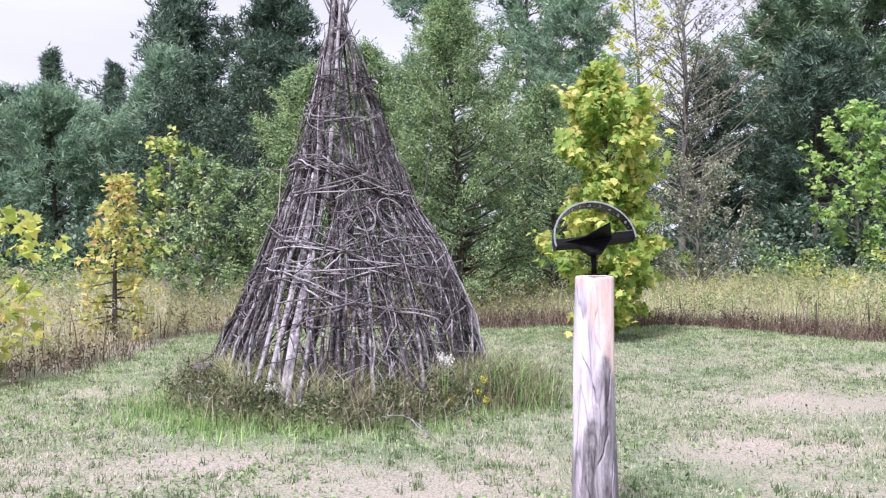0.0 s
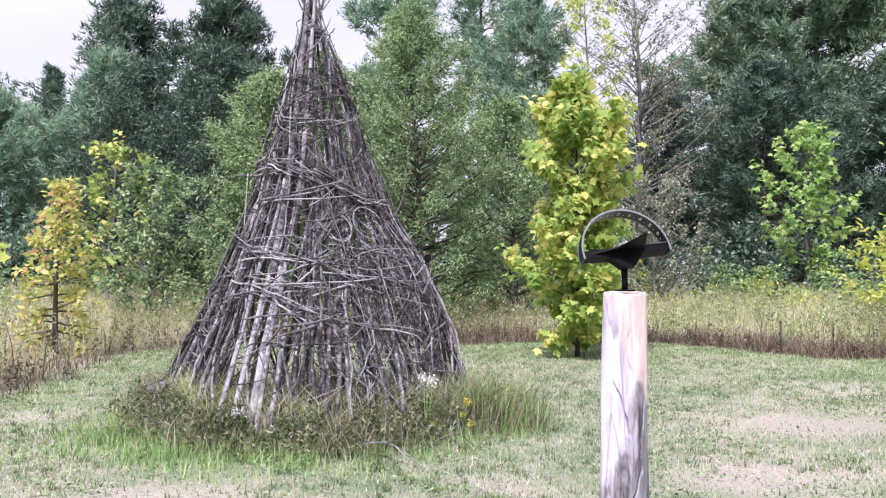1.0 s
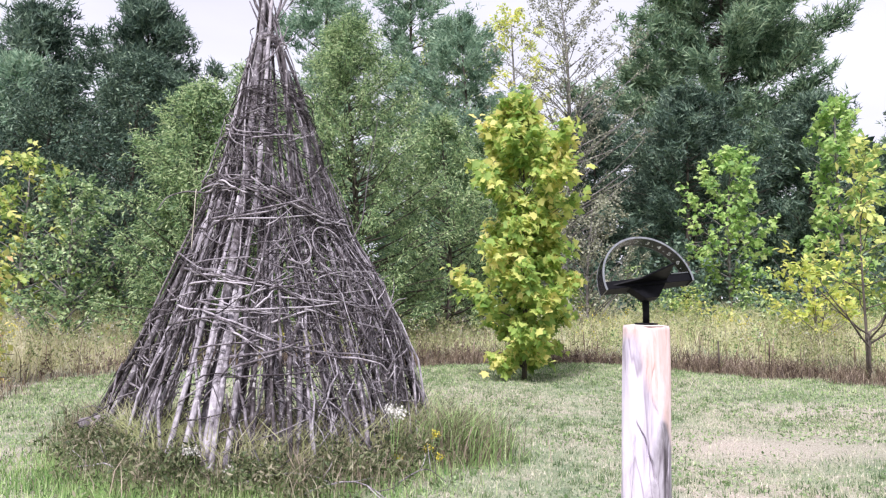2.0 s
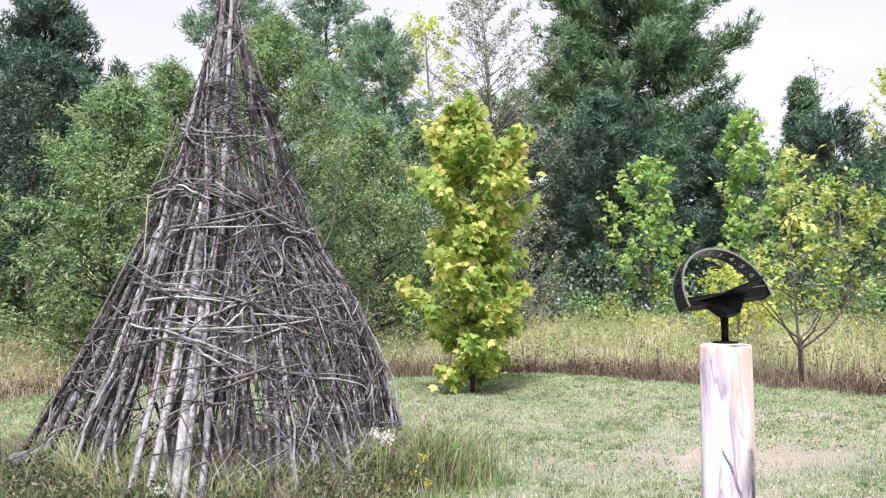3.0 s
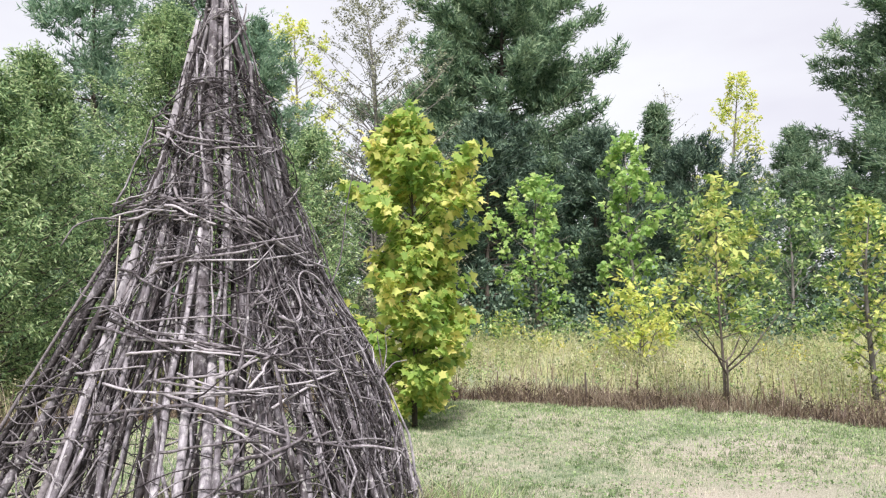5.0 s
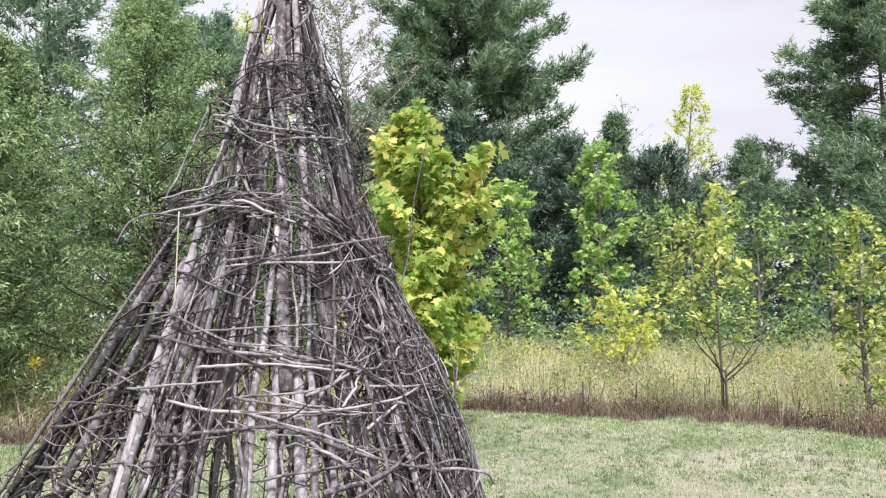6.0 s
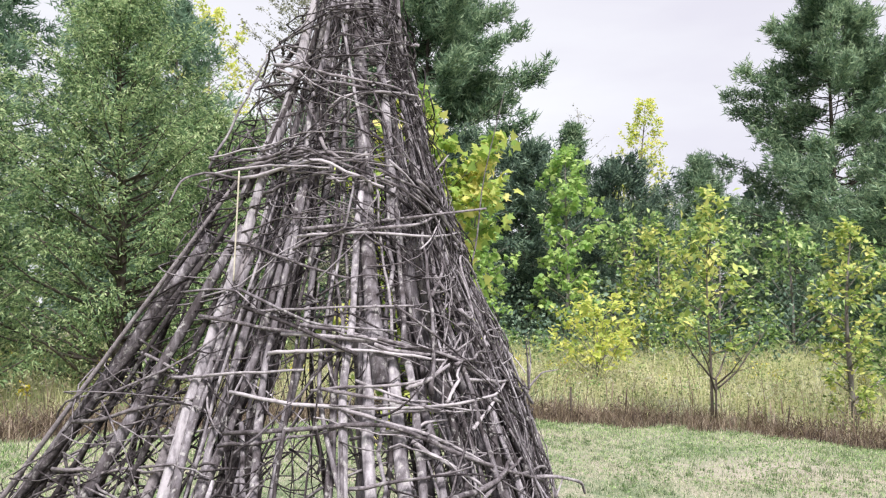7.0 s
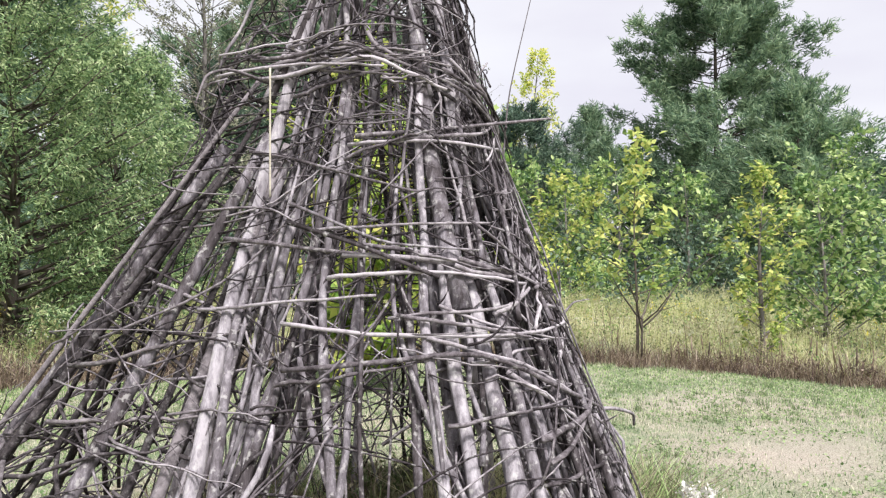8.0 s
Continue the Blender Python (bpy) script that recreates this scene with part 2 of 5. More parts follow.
M_LEAFY = leaf_material("leafy_weed_leaves", [(0.15, (0.05, 0.065, 0.03)), (0.42, (0.13, 0.18, 0.075)), (0.62, (0.23, 0.25, 0.13)), (0.85, (0.42, 0.37, 0.27))], 0.35, 2.2)
M_BORDER = leaf_material("border_stems", [(0.15, (0.055, 0.037, 0.033)), (0.45, (0.16, 0.11, 0.09)), (0.65, (0.24, 0.19, 0.12)), (0.9, (0.48, 0.39, 0.31))], 0.3, 0.7)
M_HERB = leaf_material("herb_leaves", [(0.15, (0.10, 0.15, 0.05)), (0.42, (0.29, 0.35, 0.15)), (0.62, (0.49, 0.49, 0.25)), (0.85, (0.66, 0.61, 0.38))], 0.45, 0.6, each=0.5)
M_SEED = leaf_material("seed_fluff", [(0.15, (0.24, 0.2, 0.12)), (0.5, (0.46, 0.42, 0.27)), (0.85, (0.68, 0.64, 0.48))], 0.45, 0.8, each=0.45)
M_PALE = leaf_material("bleached_blades", [(0.15, (0.36, 0.33, 0.18)), (0.45, (0.66, 0.61, 0.42)), (0.8, (0.90, 0.84, 0.70))], 0.55, 0.8, each=0.5)
M_BROWN = leaf_material("dry_stems", [(0.12, (0.065, 0.048, 0.04)), (0.5, (0.23, 0.165, 0.135)), (0.88, (0.54, 0.44, 0.35))], 0.3, 0.9)
M_GOLD = leaf_material("goldenrod_heads", [(0.2, (0.50, 0.44, 0.06)), (0.6, (0.74, 0.64, 0.08)), (0.85, (0.80, 0.70, 0.18))], 0.3, 1.0)
M_WHITE = leaf_material("white_petals", [(0.2, (0.62, 0.60, 0.55)), (0.7, (0.82, 0.80, 0.76))], 0.3, 1.0)
M_IRON = plain_material("black_painted_iron", (0.004, 0.004, 0.0055), 0.5, 0.0, 0.2, 60, 0.10)
M_RINGPAINT = plain_material("black_gloss_paint", (0.005, 0.005, 0.007), 0.24, 0.0, 0.1, 60, 0.5)
M_PALEEDGE = plain_material("pale_metal_edge", (0.20, 0.21, 0.22), 0.45, 0.5, 0.1, 60)
M_NUMERAL = plain_material("pale_numerals", (0.8, 0.8, 0.8), 0.5)


# ---- mesh tools ----
def mesh_object(name, verts, faces, mat, parent=None, smooth=False):
    """One mesh object from an array of places and an array of equal-sided faces."""
    verts, faces = np.asarray(verts, dtype=np.float32), np.asarray(faces, dtype=np.int32)
    me = bpy.data.meshes.new(name)
    me.vertices.add(len(verts))
    me.vertices.foreach_set("co", verts.ravel())
    k = faces.shape[1]
    me.loops.add(faces.size)
    me.loops.foreach_set("vertex_index", faces.ravel())
    me.polygons.add(len(faces))
    me.polygons.foreach_set("loop_start", np.arange(0, faces.size, k, dtype=np.int32))
    me.polygons.foreach_set("loop_total", np.full(len(faces), k, dtype=np.int32))
    if smooth:
        me.polygons.foreach_set("use_smooth", np.ones(len(faces), dtype=bool))
    me.update(calc_edges=True)
    me.materials.append(mat)
    ob = new(name, me)
    if parent is not None:
        ob.parent = parent
    return ob


def part(name, bm, material, parent, label=""):
    me = bpy.data.meshes.new(name)
    bm.to_mesh(me)
    bm.free()
    me.materials.append(material)
    ob = new(name, me)
    ob.parent = parent
    return tagged(ob, label)


def empty(name, x=0, y=0, z=0, turn=0):
    ob = new(name)
    ob.matrix_basis = pose(x, y, z, 0, 0, turn)
    ob.empty_display_size = 0.2
    return ob


def tube(points, radii, sides=6):
    """A tapered tube along points: places and quads; the ends close to a blunt tip."""
    p = np.asarray(points, dtype=float)
    r = np.asarray(radii, dtype=float)
    d = np.gradient(p, axis=0)
    d /= np.linalg.norm(d, axis=1)[:, None] + 1e-9
    ref = np.where(np.abs(d[:, 2:3]) > 0.9, np.array([[1.0, 0, 0]]), np.array([[0, 0, 1.0]]))
    ref = np.repeat(ref[:1], len(p), axis=0)
    a = np.cross(d, ref)
    a /= np.linalg.norm(a, axis=1)[:, None] + 1e-9
    b = np.cross(d, a)
    ang = np.linspace(0, 2 * np.pi, sides, endpoint=False)
    ring = a[:, None, :] * np.cos(ang)[None, :, None] + b[:, None, :] * np.sin(ang)[None, :, None]
    body = p[:, None, :] + ring * r[:, None, None]
    first, last = p[0] + ring[0] * r[0] * 0.05, p[-1] + ring[-1] * r[-1] * 0.05
    v = np.concatenate([first[None], body, last[None]], axis=0)
    m = len(v)
    i, j = np.meshgrid(np.arange(m - 1), np.arange(sides), indexing="ij")
    k = (j + 1) % sides
    f = np.stack([i * sides + j, i * sides + k, (i + 1) * sides + k, (i + 1) * sides + j], axis=-1).reshape(-1, 4)
    return v.reshape(-1, 3), f


def joined(pieces):
    vs, fs, n = [], [], 0
    for v, f in pieces:
        vs.append(v)
        fs.append(np.asarray(f) + n)
        n += len(v)
    return np.concatenate(vs), np.concatenate(fs)


def unit(a):
    return a / (np.linalg.norm(a, axis=-1, keepdims=True) + 1e-9)


def leaf_mesh(rng, centres, aim, size, width=0.6, flat=0.5):
    """Folded four-cornered leaves: at each centre one leaf along aim with some scatter."""
    n = len(centres)
    d = unit(aim + rng.normal(0, 0.55, (n, 3)))
    up = unit(np.array([0, 0, 1.0]) * flat + rng.normal(0, 0.6, (n, 3)))
    s = unit(np.cross(d, up))
    h = np.cross(s, d)
    L = size * rng.uniform(0.65, 1.3, (n, 1))
    w = L * width * 0.5
    a = centres
    b = centres + d * L * 0.5 + s * w + h * L * 0.08
    c = centres + d * L - h * L * 0.1
    e = centres + d * L * 0.5 - s * w + h * L * 0.08
    v = np.stack([a, b, c, e], axis=1).reshape(-1, 3)
    return v, np.arange(4 * n).reshape(-1, 4)


LOBES = [(0, 0), (0.16, 0.10), (0.42, 0.02), (0.36, 0.26), (0.62, 0.48), (0.30, 0.52), (0.20, 0.70), (0, 1.0), (-0.20, 0.70), (-0.30, 0.52), (-0.62, 0.48), (-0.36, 0.26), (-0.42, 0.02), (-0.16, 0.10)]


def lobed_mesh(rng, centres, aim, size):
    """Maple leaves with five pointed lobes, hanging outward from their twigs."""
    n = len(centres)
    d = unit(aim + rng.normal(0, 0.4, (n, 3)) + np.array([0, 0, -0.95]))
    s = unit(np.cross(d, unit(rng.normal(0, 0.7, (n, 3)) + np.array([0, 0, 1.0]))))
    h = np.cross(s, d)
    L = (size * rng.uniform(0.6, 1.25, (n, 1)))[:, None, :]
    q = np.array(LOBES)
    v = centres[:, None, :] + L * (s[:, None, :] * q[None, :, :1] + d[:, None, :] * q[None, :, 1:] - h[:, None, :] * (np.abs(q[None, :, :1]) * 0.35 + 0.12 * q[None, :, 1:] ** 2))
    k = len(q)
    return v.reshape(-1, 3), np.arange(k * n).reshape(-1, k)


def needle_mesh(rng, centres, aim, size, per=7, width=0.07):
    """Tufts of narrow needle bundles, three-cornered, fanning out round aim."""
    n = len(centres)
    c = np.repeat(centres, per, axis=0) + rng.normal(0, size * 0.22, (n * per, 3))
    d = unit(np.repeat(aim, per, axis=0) * 0.8 + rng.normal(0, 0.6, (n * per, 3)) * np.array([1, 1, 0.7]) + np.array([0, 0, 0.3]))
    s = unit(np.cross(d, rng.normal(0, 1, (n * per, 3))))
    L = size * rng.uniform(0.6, 1.25, (n * per, 1))
    v = np.stack([c + s * L * width, c - s * L * width, c + d * L], axis=1).reshape(-1, 3)
    return v, np.arange(3 * n * per).reshape(-1, 3)


def blades(rng, xy, z, height, width, lean=0.35, bend=0.3):
    """Grass blades of two bent pieces, narrow at the tip."""
    n = len(xy)
    az = rng.uniform(0, 2 * np.pi, n)
    tilt = np.abs(rng.normal(0, lean, n))
    d = np.stack([np.cos(az) * np.sin(tilt), np.sin(az) * np.sin(tilt), np.cos(tilt)], 1)
    turn = rng.uniform(0, 2 * np.pi, n)
    s = np.stack([np.cos(turn), np.sin(turn), np.zeros(n)], 1)
    base = np.column_stack([xy, z])
    h = height[:, None] if np.ndim(height) else height
    w = width[:, None] if np.ndim(width) else width
    out = np.stack([np.cos(az), np.sin(az), -0.15 * np.ones(n)], 1) * bend * h * rng.uniform(0.2, 1, (n, 1))
    mid = base + d * h * 0.6
    tip = base + d * h + out
    v = np.stack([base - s * w * 0.5, base + s * w * 0.5, mid + s * w * 0.45, mid - s * w * 0.45, tip + s * w * 0.06, tip - s * w * 0.06], axis=1)
    q = np.array([[0, 1, 2, 3], [3, 2, 4, 5]])
    return v.reshape(-1, 3), (np.arange(n)[:, None, None] * 6 + q[None]).reshape(-1, 4)


# ---- plan of the ground ----
def smooth01(v):
    v = np.clip(v, 0, 1)
    return v * v * (3 - 2 * v)


def ground_z(x, y):
    x, y = np.asarray(x, dtype=float), np.asarray(y, dtype=float)
    z = -0.12 + 0.20 * smooth01((y - 9.5) / 6) + 0.03 * np.sin(0.9 * x + 0.4) * np.sin(0.7 * y) + 0.10 * np.exp(-((x + 1.1) ** 2 + (y - 9.0) ** 2) / 6)
    far = np.hypot(x, y - 8)
    return z + 1.2 * smooth01((far - 9.5) / 24)


LAWN_EDGE = [(-5.9, -6), (-5.8, 6), (-5.55, 9.9), (-5.0, 12.2), (-4.9, 14.6), (-3.6, 16.4), (1.0, 17.0), (4.6, 16.9), (6.6, 15.4), (8.3, 13.8), (9.9, 11.2), (10.3, 9.4), (10.6, 4), (10.8, -6)]


def outside(x, y):
    """How far a place lies beyond the mown edge (negative on the lawn)."""
    x, y = np.asarray(x, dtype=float), np.asarray(y, dtype=float)
    best = np.full(x.shape, 1e9)
    inside = np.zeros(x.shape, dtype=bool)
    pts = LAWN_EDGE
    for (x0, y0), (x1, y1) in zip(pts, pts[1:] + pts[:1]):
        dx, dy = x1 - x0, y1 - y0
        t = np.clip(((x - x0) * dx + (y - y0) * dy) / (dx * dx + dy * dy), 0, 1)
        best = np.minimum(best, np.hypot(x - x0 - t * dx, y - y0 - t * dy))
        cross = ((y0 > y) != (y1 > y)) & (x < (x1 - x0) * (y - y0) / (y1 - y0 + 1e-12) + x0)
        inside ^= cross
    wob = 0.22 * np.sin(2.3 * x + 0.7 * y) + 0.15 * np.sin(5.1 * y - 1.9 * x)
    return np.where(inside, -best, best) + wob


def build_ground():
    g = np.concatenate([-np.geomspace(1500, 30, 16), np.linspace(-28, 28, 113), np.geomspace(30, 1500, 16)])
    X, Y = np.meshgrid(g, g + 8, indexing="ij")
    Z = ground_z(X, Y)
    n = len(g)
    i, j = np.meshgrid(np.arange(n - 1), np.arange(n - 1), indexing="ij")
    f = np.stack([i * n + j, (i + 1) * n + j, (i + 1) * n + j + 1, i * n + j + 1], -1).reshape(-1, 4)
    ob = mesh_object("ground", np.stack([X, Y, Z], -1).reshape(-1, 3), f, M_GROUND, smooth=True)
    tagged(ob, "mown lawn with dry straw and bare sandy patches", "ground", kind="structure")


build_ground()


# ---- stick hut ----
AXIS = np.array([-1.22, 9.0])
FOOT = [(-180, 1.30), (-150, 1.30), (-120, 1.48), (-95, 1.62), (-60, 1.50), (-30, 1.48), (0, 1.76), (40, 1.80), (80, 1.75), (110, 2.05), (136, 2.50), (146, 2.45), (158, 1.95), (170, 1.50), (180, 1.30)]
PROFILE_FRONT = [(0, 1.0), (0.95, 0.735), (1.7, 0.52), (2.24, 0.385), (2.65, 0.325), (3.4, 0.2), (4.2, 0.088), (4.9, 0.05)]
PROFILE_RIGHT = [(0, 1.0), (0.95, 0.85), (1.75, 0.66), (2.12, 0.5), (2.9, 0.335), (3.36, 0.26), (4.2, 0.08), (4.9, 0.05)]


def hut_radius(az, z):
    """The hut's outer radius at an azimuth in degrees and a height."""
    az = (np.asarray(az, dtype=float) + 180) % 360 - 180
    foot = np.interp(az, [a for a, _ in FOOT], [r for _, r in FOOT])
    w = smooth01((np.cos(np.radians(az - 32)) - 0.15) / 0.8)
    pf = np.interp(z, [a for a, _ in PROFILE_FRONT], [r for _, r in PROFILE_FRONT])
    pr = np.interp(z, [a for a, _ in PROFILE_RIGHT], [r for _, r in PROFILE_RIGHT])
    r = foot * (pf * (1 - w) + pr * w)
    top = np.interp(z, [0, 2.65, 3.4, 4.2, 5], [9, 0.78, 0.44, 0.17, 0.15])
    return np.minimum(r, top)


def hut_place(az, z, off=0.0):
    r = hut_radius(az, z) + off
    a = np.radians(az)
    return np.stack([AXIS[0] + r * np.cos(a), AXIS[1] + r * np.sin(a), np.asarray(z, dtype=float) + 0 * r], -1)


def build_hut():
    rng = np.random.default_rng(11)
    hut = empty("stick_hut", AXIS[0], AXIS[1], 0)
    hut.matrix_basis = pose(0, 0, 0)
    tagged(hut, "tall cone-shaped hut of grey weathered sticks and woven branches", "hut")

    def stick(name, pts, radii, mat, sides=6):
        v, f = tube(pts, radii, sides)
        return mesh_object(name, v, f, mat, hut, smooth=True)

    def crook(n, amount):
        """Small bends of a grown stick, nought at its foot."""
        k = rng.normal(0, 1, (n, 2)).cumsum(axis=0)
        k -= np.linspace(0, 1, n)[:, None] * k[-1]
        return amount * k / math.sqrt(n)

    def pole(az, z_top, off, r0, twist=0.0, z0=None, wob=0.02, n=13, name="pole"):
        zs = np.linspace(-0.08 if z0 is None else z0, z_top, n)
        s = np.linspace(0, 1, n)
        pts = hut_place(az + twist * (s - 0.4), zs, off * np.clip(1.25 - zs / 3.6, 0.0, 1))
        over = np.clip(zs - 4.2, 0, 2)[:, None]
        a = np.radians(az + 180 + rng.normal(0, 30))
        pts[:, :2] += over * np.array([[np.cos(a), np.sin(a)]]) * rng.uniform(0.1, 0.75)
        pts[:, :2] += crook(n, wob * 1.7)
        taper = np.interp(s, [0, 0.7, 1], [1.0, 0.74, 0.5]) * (1 + rng.normal(0, 0.11, n))
        ob = stick(name, pts, r0 * taper, M_POLE, 7)
        if r0 > 0.013 and rng.uniform() < 0.55:
            q = rng.integers(3, n - 2)
            d = unit(np.array([pts[q, 0] - AXIS[0], pts[q, 1] - AXIS[1], 0.0])) * 0.5 + rng.normal(0, 0.5, 3) + np.array([0, 0, 0.7])
            d = unit(d) * rng.uniform(0.06, 0.22)
            v, f = tube([pts[q], pts[q] + d * 0.5, pts[q] + d + rng.normal(0, 0.01, 3)], [0.45 * r0, 0.35 * r0, 0.2 * r0], 5)
            mesh_object("stub", v, f, M_TWIG, ob, smooth=True)
        return ob

    def laid(name, r0, *places, off=0.03, mat=None, n=16, taper=0.62):
        """A stick laid along the wall through a few places, given as azimuth and height."""
        t = np.linspace(0, len(places) - 1, n)
        k = np.arange(len(places))
        az = np.interp(t, k, [p[0] for p in places])
        zz = np.interp(t, k, [p[1] for p in places])
        for _ in range(2):
            az[1:-1], zz[1:-1] = (az[:-2] + 2 * az[1:-1] + az[2:]) / 4, (zz[:-2] + 2 * zz[1:-1] + zz[2:]) / 4
        pts = hut_place(az, zz, off)
        pts += np.column_stack([crook(n, 0.02), crook(n, 0.012)[:, 0]])
        radii = r0 * np.linspace(1, taper, n) * (1 + rng.normal(0, 0.07, n))
        return stick(name, pts, radii, mat or (M_TWIG if name == "branch" else M_POLE), 8 if r0 > 0.02 else 6)

    # tall poles; a few of them run on through the lashing
    for i in range(34):
        az = -180 + i * 360 / 34 + rng.uniform(-4, 4)
        if 118 < az < 176:
            continue
        pole(az, rng.uniform(4.5, 5.05) if i % 3 == 0 else rng.uniform(2.9, 4.15), -rng.uniform(0.03, 0.10), rng.choice([0.013, 0.016, 0.019, 0.023, 0.029]), rng.normal(0, 16), wob=0.045)
    # old poles inside
    for i in range(34):
        az = -180 + i * 360 / 34 + rng.uniform(-5, 5)
        if az > 110 or -150 < az < -116 or 25 < az < 75:
            continue
        pole(az, rng.uniform(2.2, 3.9), -rng.uniform(0.14, 0.26), rng.choice([0.022, 0.03, 0.042]), rng.normal(0, 8), wob=0.035, name="inner_pole")
    # the outer skirt of shorter poles
    for i in range(66):
        az = -180 + i * 360 / 66 + rng.uniform(-3, 3)
        if 122 < az < 178 or (i % 2 and (-150 < az < -100 or 30 < az < 70)):
            continue
        pole(az, rng.choice([1.1, 1.6, 2.2, 2.7, 3.1, 3.5]) + rng.uniform(-0.25, 0.25), rng.uniform(-0.05, 0.09), rng.choice([0.006, 0.008, 0.010, 0.012, 0.015, 0.020]), rng.normal(0, 22), z0=rng.choice([-0.08, -0.08, 0.4, 0.9]) if -130 < az < -20 else rng.choice([-0.08, -0.08, -0.08, 0.6]), wob=0.04, name="stake")
    # close brush of thin upright sticks on the lawn side
    for i in range(70):
        az = rng.uniform(-72, 60)
        z0 = rng.choice([-0.05, 0.2, 0.5, 0.9, 1.3])
        pole(az, z0 + rng.uniform(0.9, 2.0), rng.uniform(-0.02, 0.05), rng.choice([0.007, 0.009, 0.011, 0.014]), rng.normal(0, 20), z0=z0, wob=0.045, n=10, name="stake")
    # the stoutest and most open-standing poles and stakes
    laid("pole", 0.030, (-99, -0.05), (-100, 0.73), (-99, 1.17), (-98, 1.7))
    laid("stake", 0.017, (-90, -0.05), (-93, 0.4), (-98, 0.69))
    laid("stake", 0.020, (-113, -0.05), (-119, 0.16), (-136, 0.68), (-153, 1.29))
    laid("stake", 0.016, (-100, -0.05), (-106, 0.43), (-119, 1.08), (-127, 1.53), (-124, 2.06))
    laid("stake", 0.022, (-88, -0.05), (-88, 1.1), (-86, 1.7))
    laid("pole", 0.020, (-80, -0.05), (-81, 0.68), (-82, 1.42))
    laid("stake", 0.017, (-68, -0.05), (-66, 0.88), (-59, 1.54), (-60, 1.89))
    laid("pole", 0.022, (-52, -0.05), (-50, 0.65), (-48, 1.25), (-46, 1.7))
    laid("pole", 0.024, (-46, -0.05), (-39, 0.58), (-34, 1.31), (-27, 2.03))
    laid("stake", 0.014, (-58, 0.1), (-60, 1.09), (-60, 1.71))
    laid("pole", 0.038, (-170, -0.05), (-180, 0.87), (-185, 1.37), (-192, 1.94), (-192, 2.47), (-190, 3.14), (-192, 3.72), (-196, 4.2), off=0.02)
    laid("pole", 0.027, (-160, -0.05), (-170, 0.90), (-181, 1.44), (-183, 1.94), (-182, 2.6))
    laid("pole", 0.025, (-162, -0.05), (-161, 0.92), (-158, 1.33), (-156, 1.66), (-153, 2.5))
    laid("pole", 0.046, (-103, -0.05), (-103, 0.99), (-103, 1.31), (-102, 1.7), off=-0.02)
    laid("pole", 0.046, (-106, 1.5), (-107, 2.43), (-109, 3.08), (-117, 4.05), (-125, 4.8), off=0.0)
    laid("pole", 0.028, (-117, -0.05), (-117, 1.0), (-119, 1.49), (-116, 1.94), (-112, 2.5))
    laid("stake", 0.024, (-134, -0.05), (-139, 0.97), (-148, 1.47), (-150, 2.08), (-149, 2.55))
    laid("stake", 0.009, (-103, 1.74), (-104, 2.14), (-106, 2.6), off=0.07, mat=M_TWIG)
    laid("stake", 0.015, (-99, 1.6), (-92, 2.4), (-86, 2.78))
    laid("stake", 0.012, (-93, 1.45), (-80, 2.3), off=0.06)
    laid("pole", 0.026, (-76, -0.05), (-74, 0.93), (-69, 1.26), (-52, 1.65), (-46, 2.2))
    laid("pole", 0.034, (-111, -0.05), (-111, 1.31), (-109, 1.67), (-108, 2.2), off=-0.02)
    laid("pole", 0.030, (-96, -0.05), (-95, 0.99), (-94, 1.5), off=-0.01)
    laid("stake", 0.020, (-152, 2.4), (-155, 2.83), (-163, 3.15), (-160, 3.75), off=0.01)
    laid("stake", 0.022, (-196, 2.5), (-190, 2.94), (-181, 3.38), (-160, 4.05), (-150, 4.9), off=0.01)
    laid("pole", 0.030, (-93, 2.2), (-92, 2.77), (-91, 3.29), (-92, 3.9), (-80, 4.8), off=0.0)
    laid("stake", 0.018, (-198, 2.5), (-195, 2.83), (-189, 3.18), (-182, 3.7), off=0.01)
    laid("stake", 0.013, (-108, 2.5), (-112, 2.88), (-125, 3.37), (-163, 3.9), off=0.03)
    laid("stake", 0.009, (-212, 2.7), (-213, 3.1), (-208, 3.42), off=0.10)
    laid("branch", 0.009, (-216, 3.3), (-210, 3.42), (-196, 3.45), (-180, 3.4), off=0.08)
    laid("branch", 0.007, (-222, 3.3), (-214, 3.2), (-205, 3.15), off=0.12)
    # the forked tops above the lashing, and the withies that bind them
    for k, (z_end, lean_out, r0) in enumerate(((5.0, 0.30, 0.020), (4.95, 0.20, 0.017), (5.1, 0.26, 0.022), (4.8, 0.16, 0.014), (5.05, 0.32, 0.018), (4.9, 0.22, 0.021), (5.0, 0.12, 0.016), (4.7, 0.28, 0.013))):
        a = radians(k * 45 + rng.uniform(-14, 14))
        way = np.array([math.cos(a), math.sin(a)])
        low = hut_place(math.degrees(a), 3.3, 0.0)
        zs = np.array([3.3, 3.8, 4.2, (4.2 + z_end) / 2, z_end])
        radial = np.array([0.0, 0.20, 0.085, -0.06 - 0.3 * lean_out, -lean_out])
        pts = np.column_stack([AXIS[0] + way[0] * radial, AXIS[1] + way[1] * radial, zs])
        pts[0] = low
        pts[:, :2] += crook(5, 0.03)
        stick("pole", pts, r0 * np.array([1.15, 1.05, 1.0, 0.8, 0.55]), M_POLE, 7)
    for k in range(6):
        t = np.linspace(0, 6.1, 22) + k
        stick("lashing", np.column_stack([AXIS[0] + 0.128 * np.cos(t), AXIS[1] + 0.128 * np.sin(t), 4.17 + 0.016 * k + 0.03 * np.sin(t + k)]), np.full(22, 0.008), M_TWIG, 5)
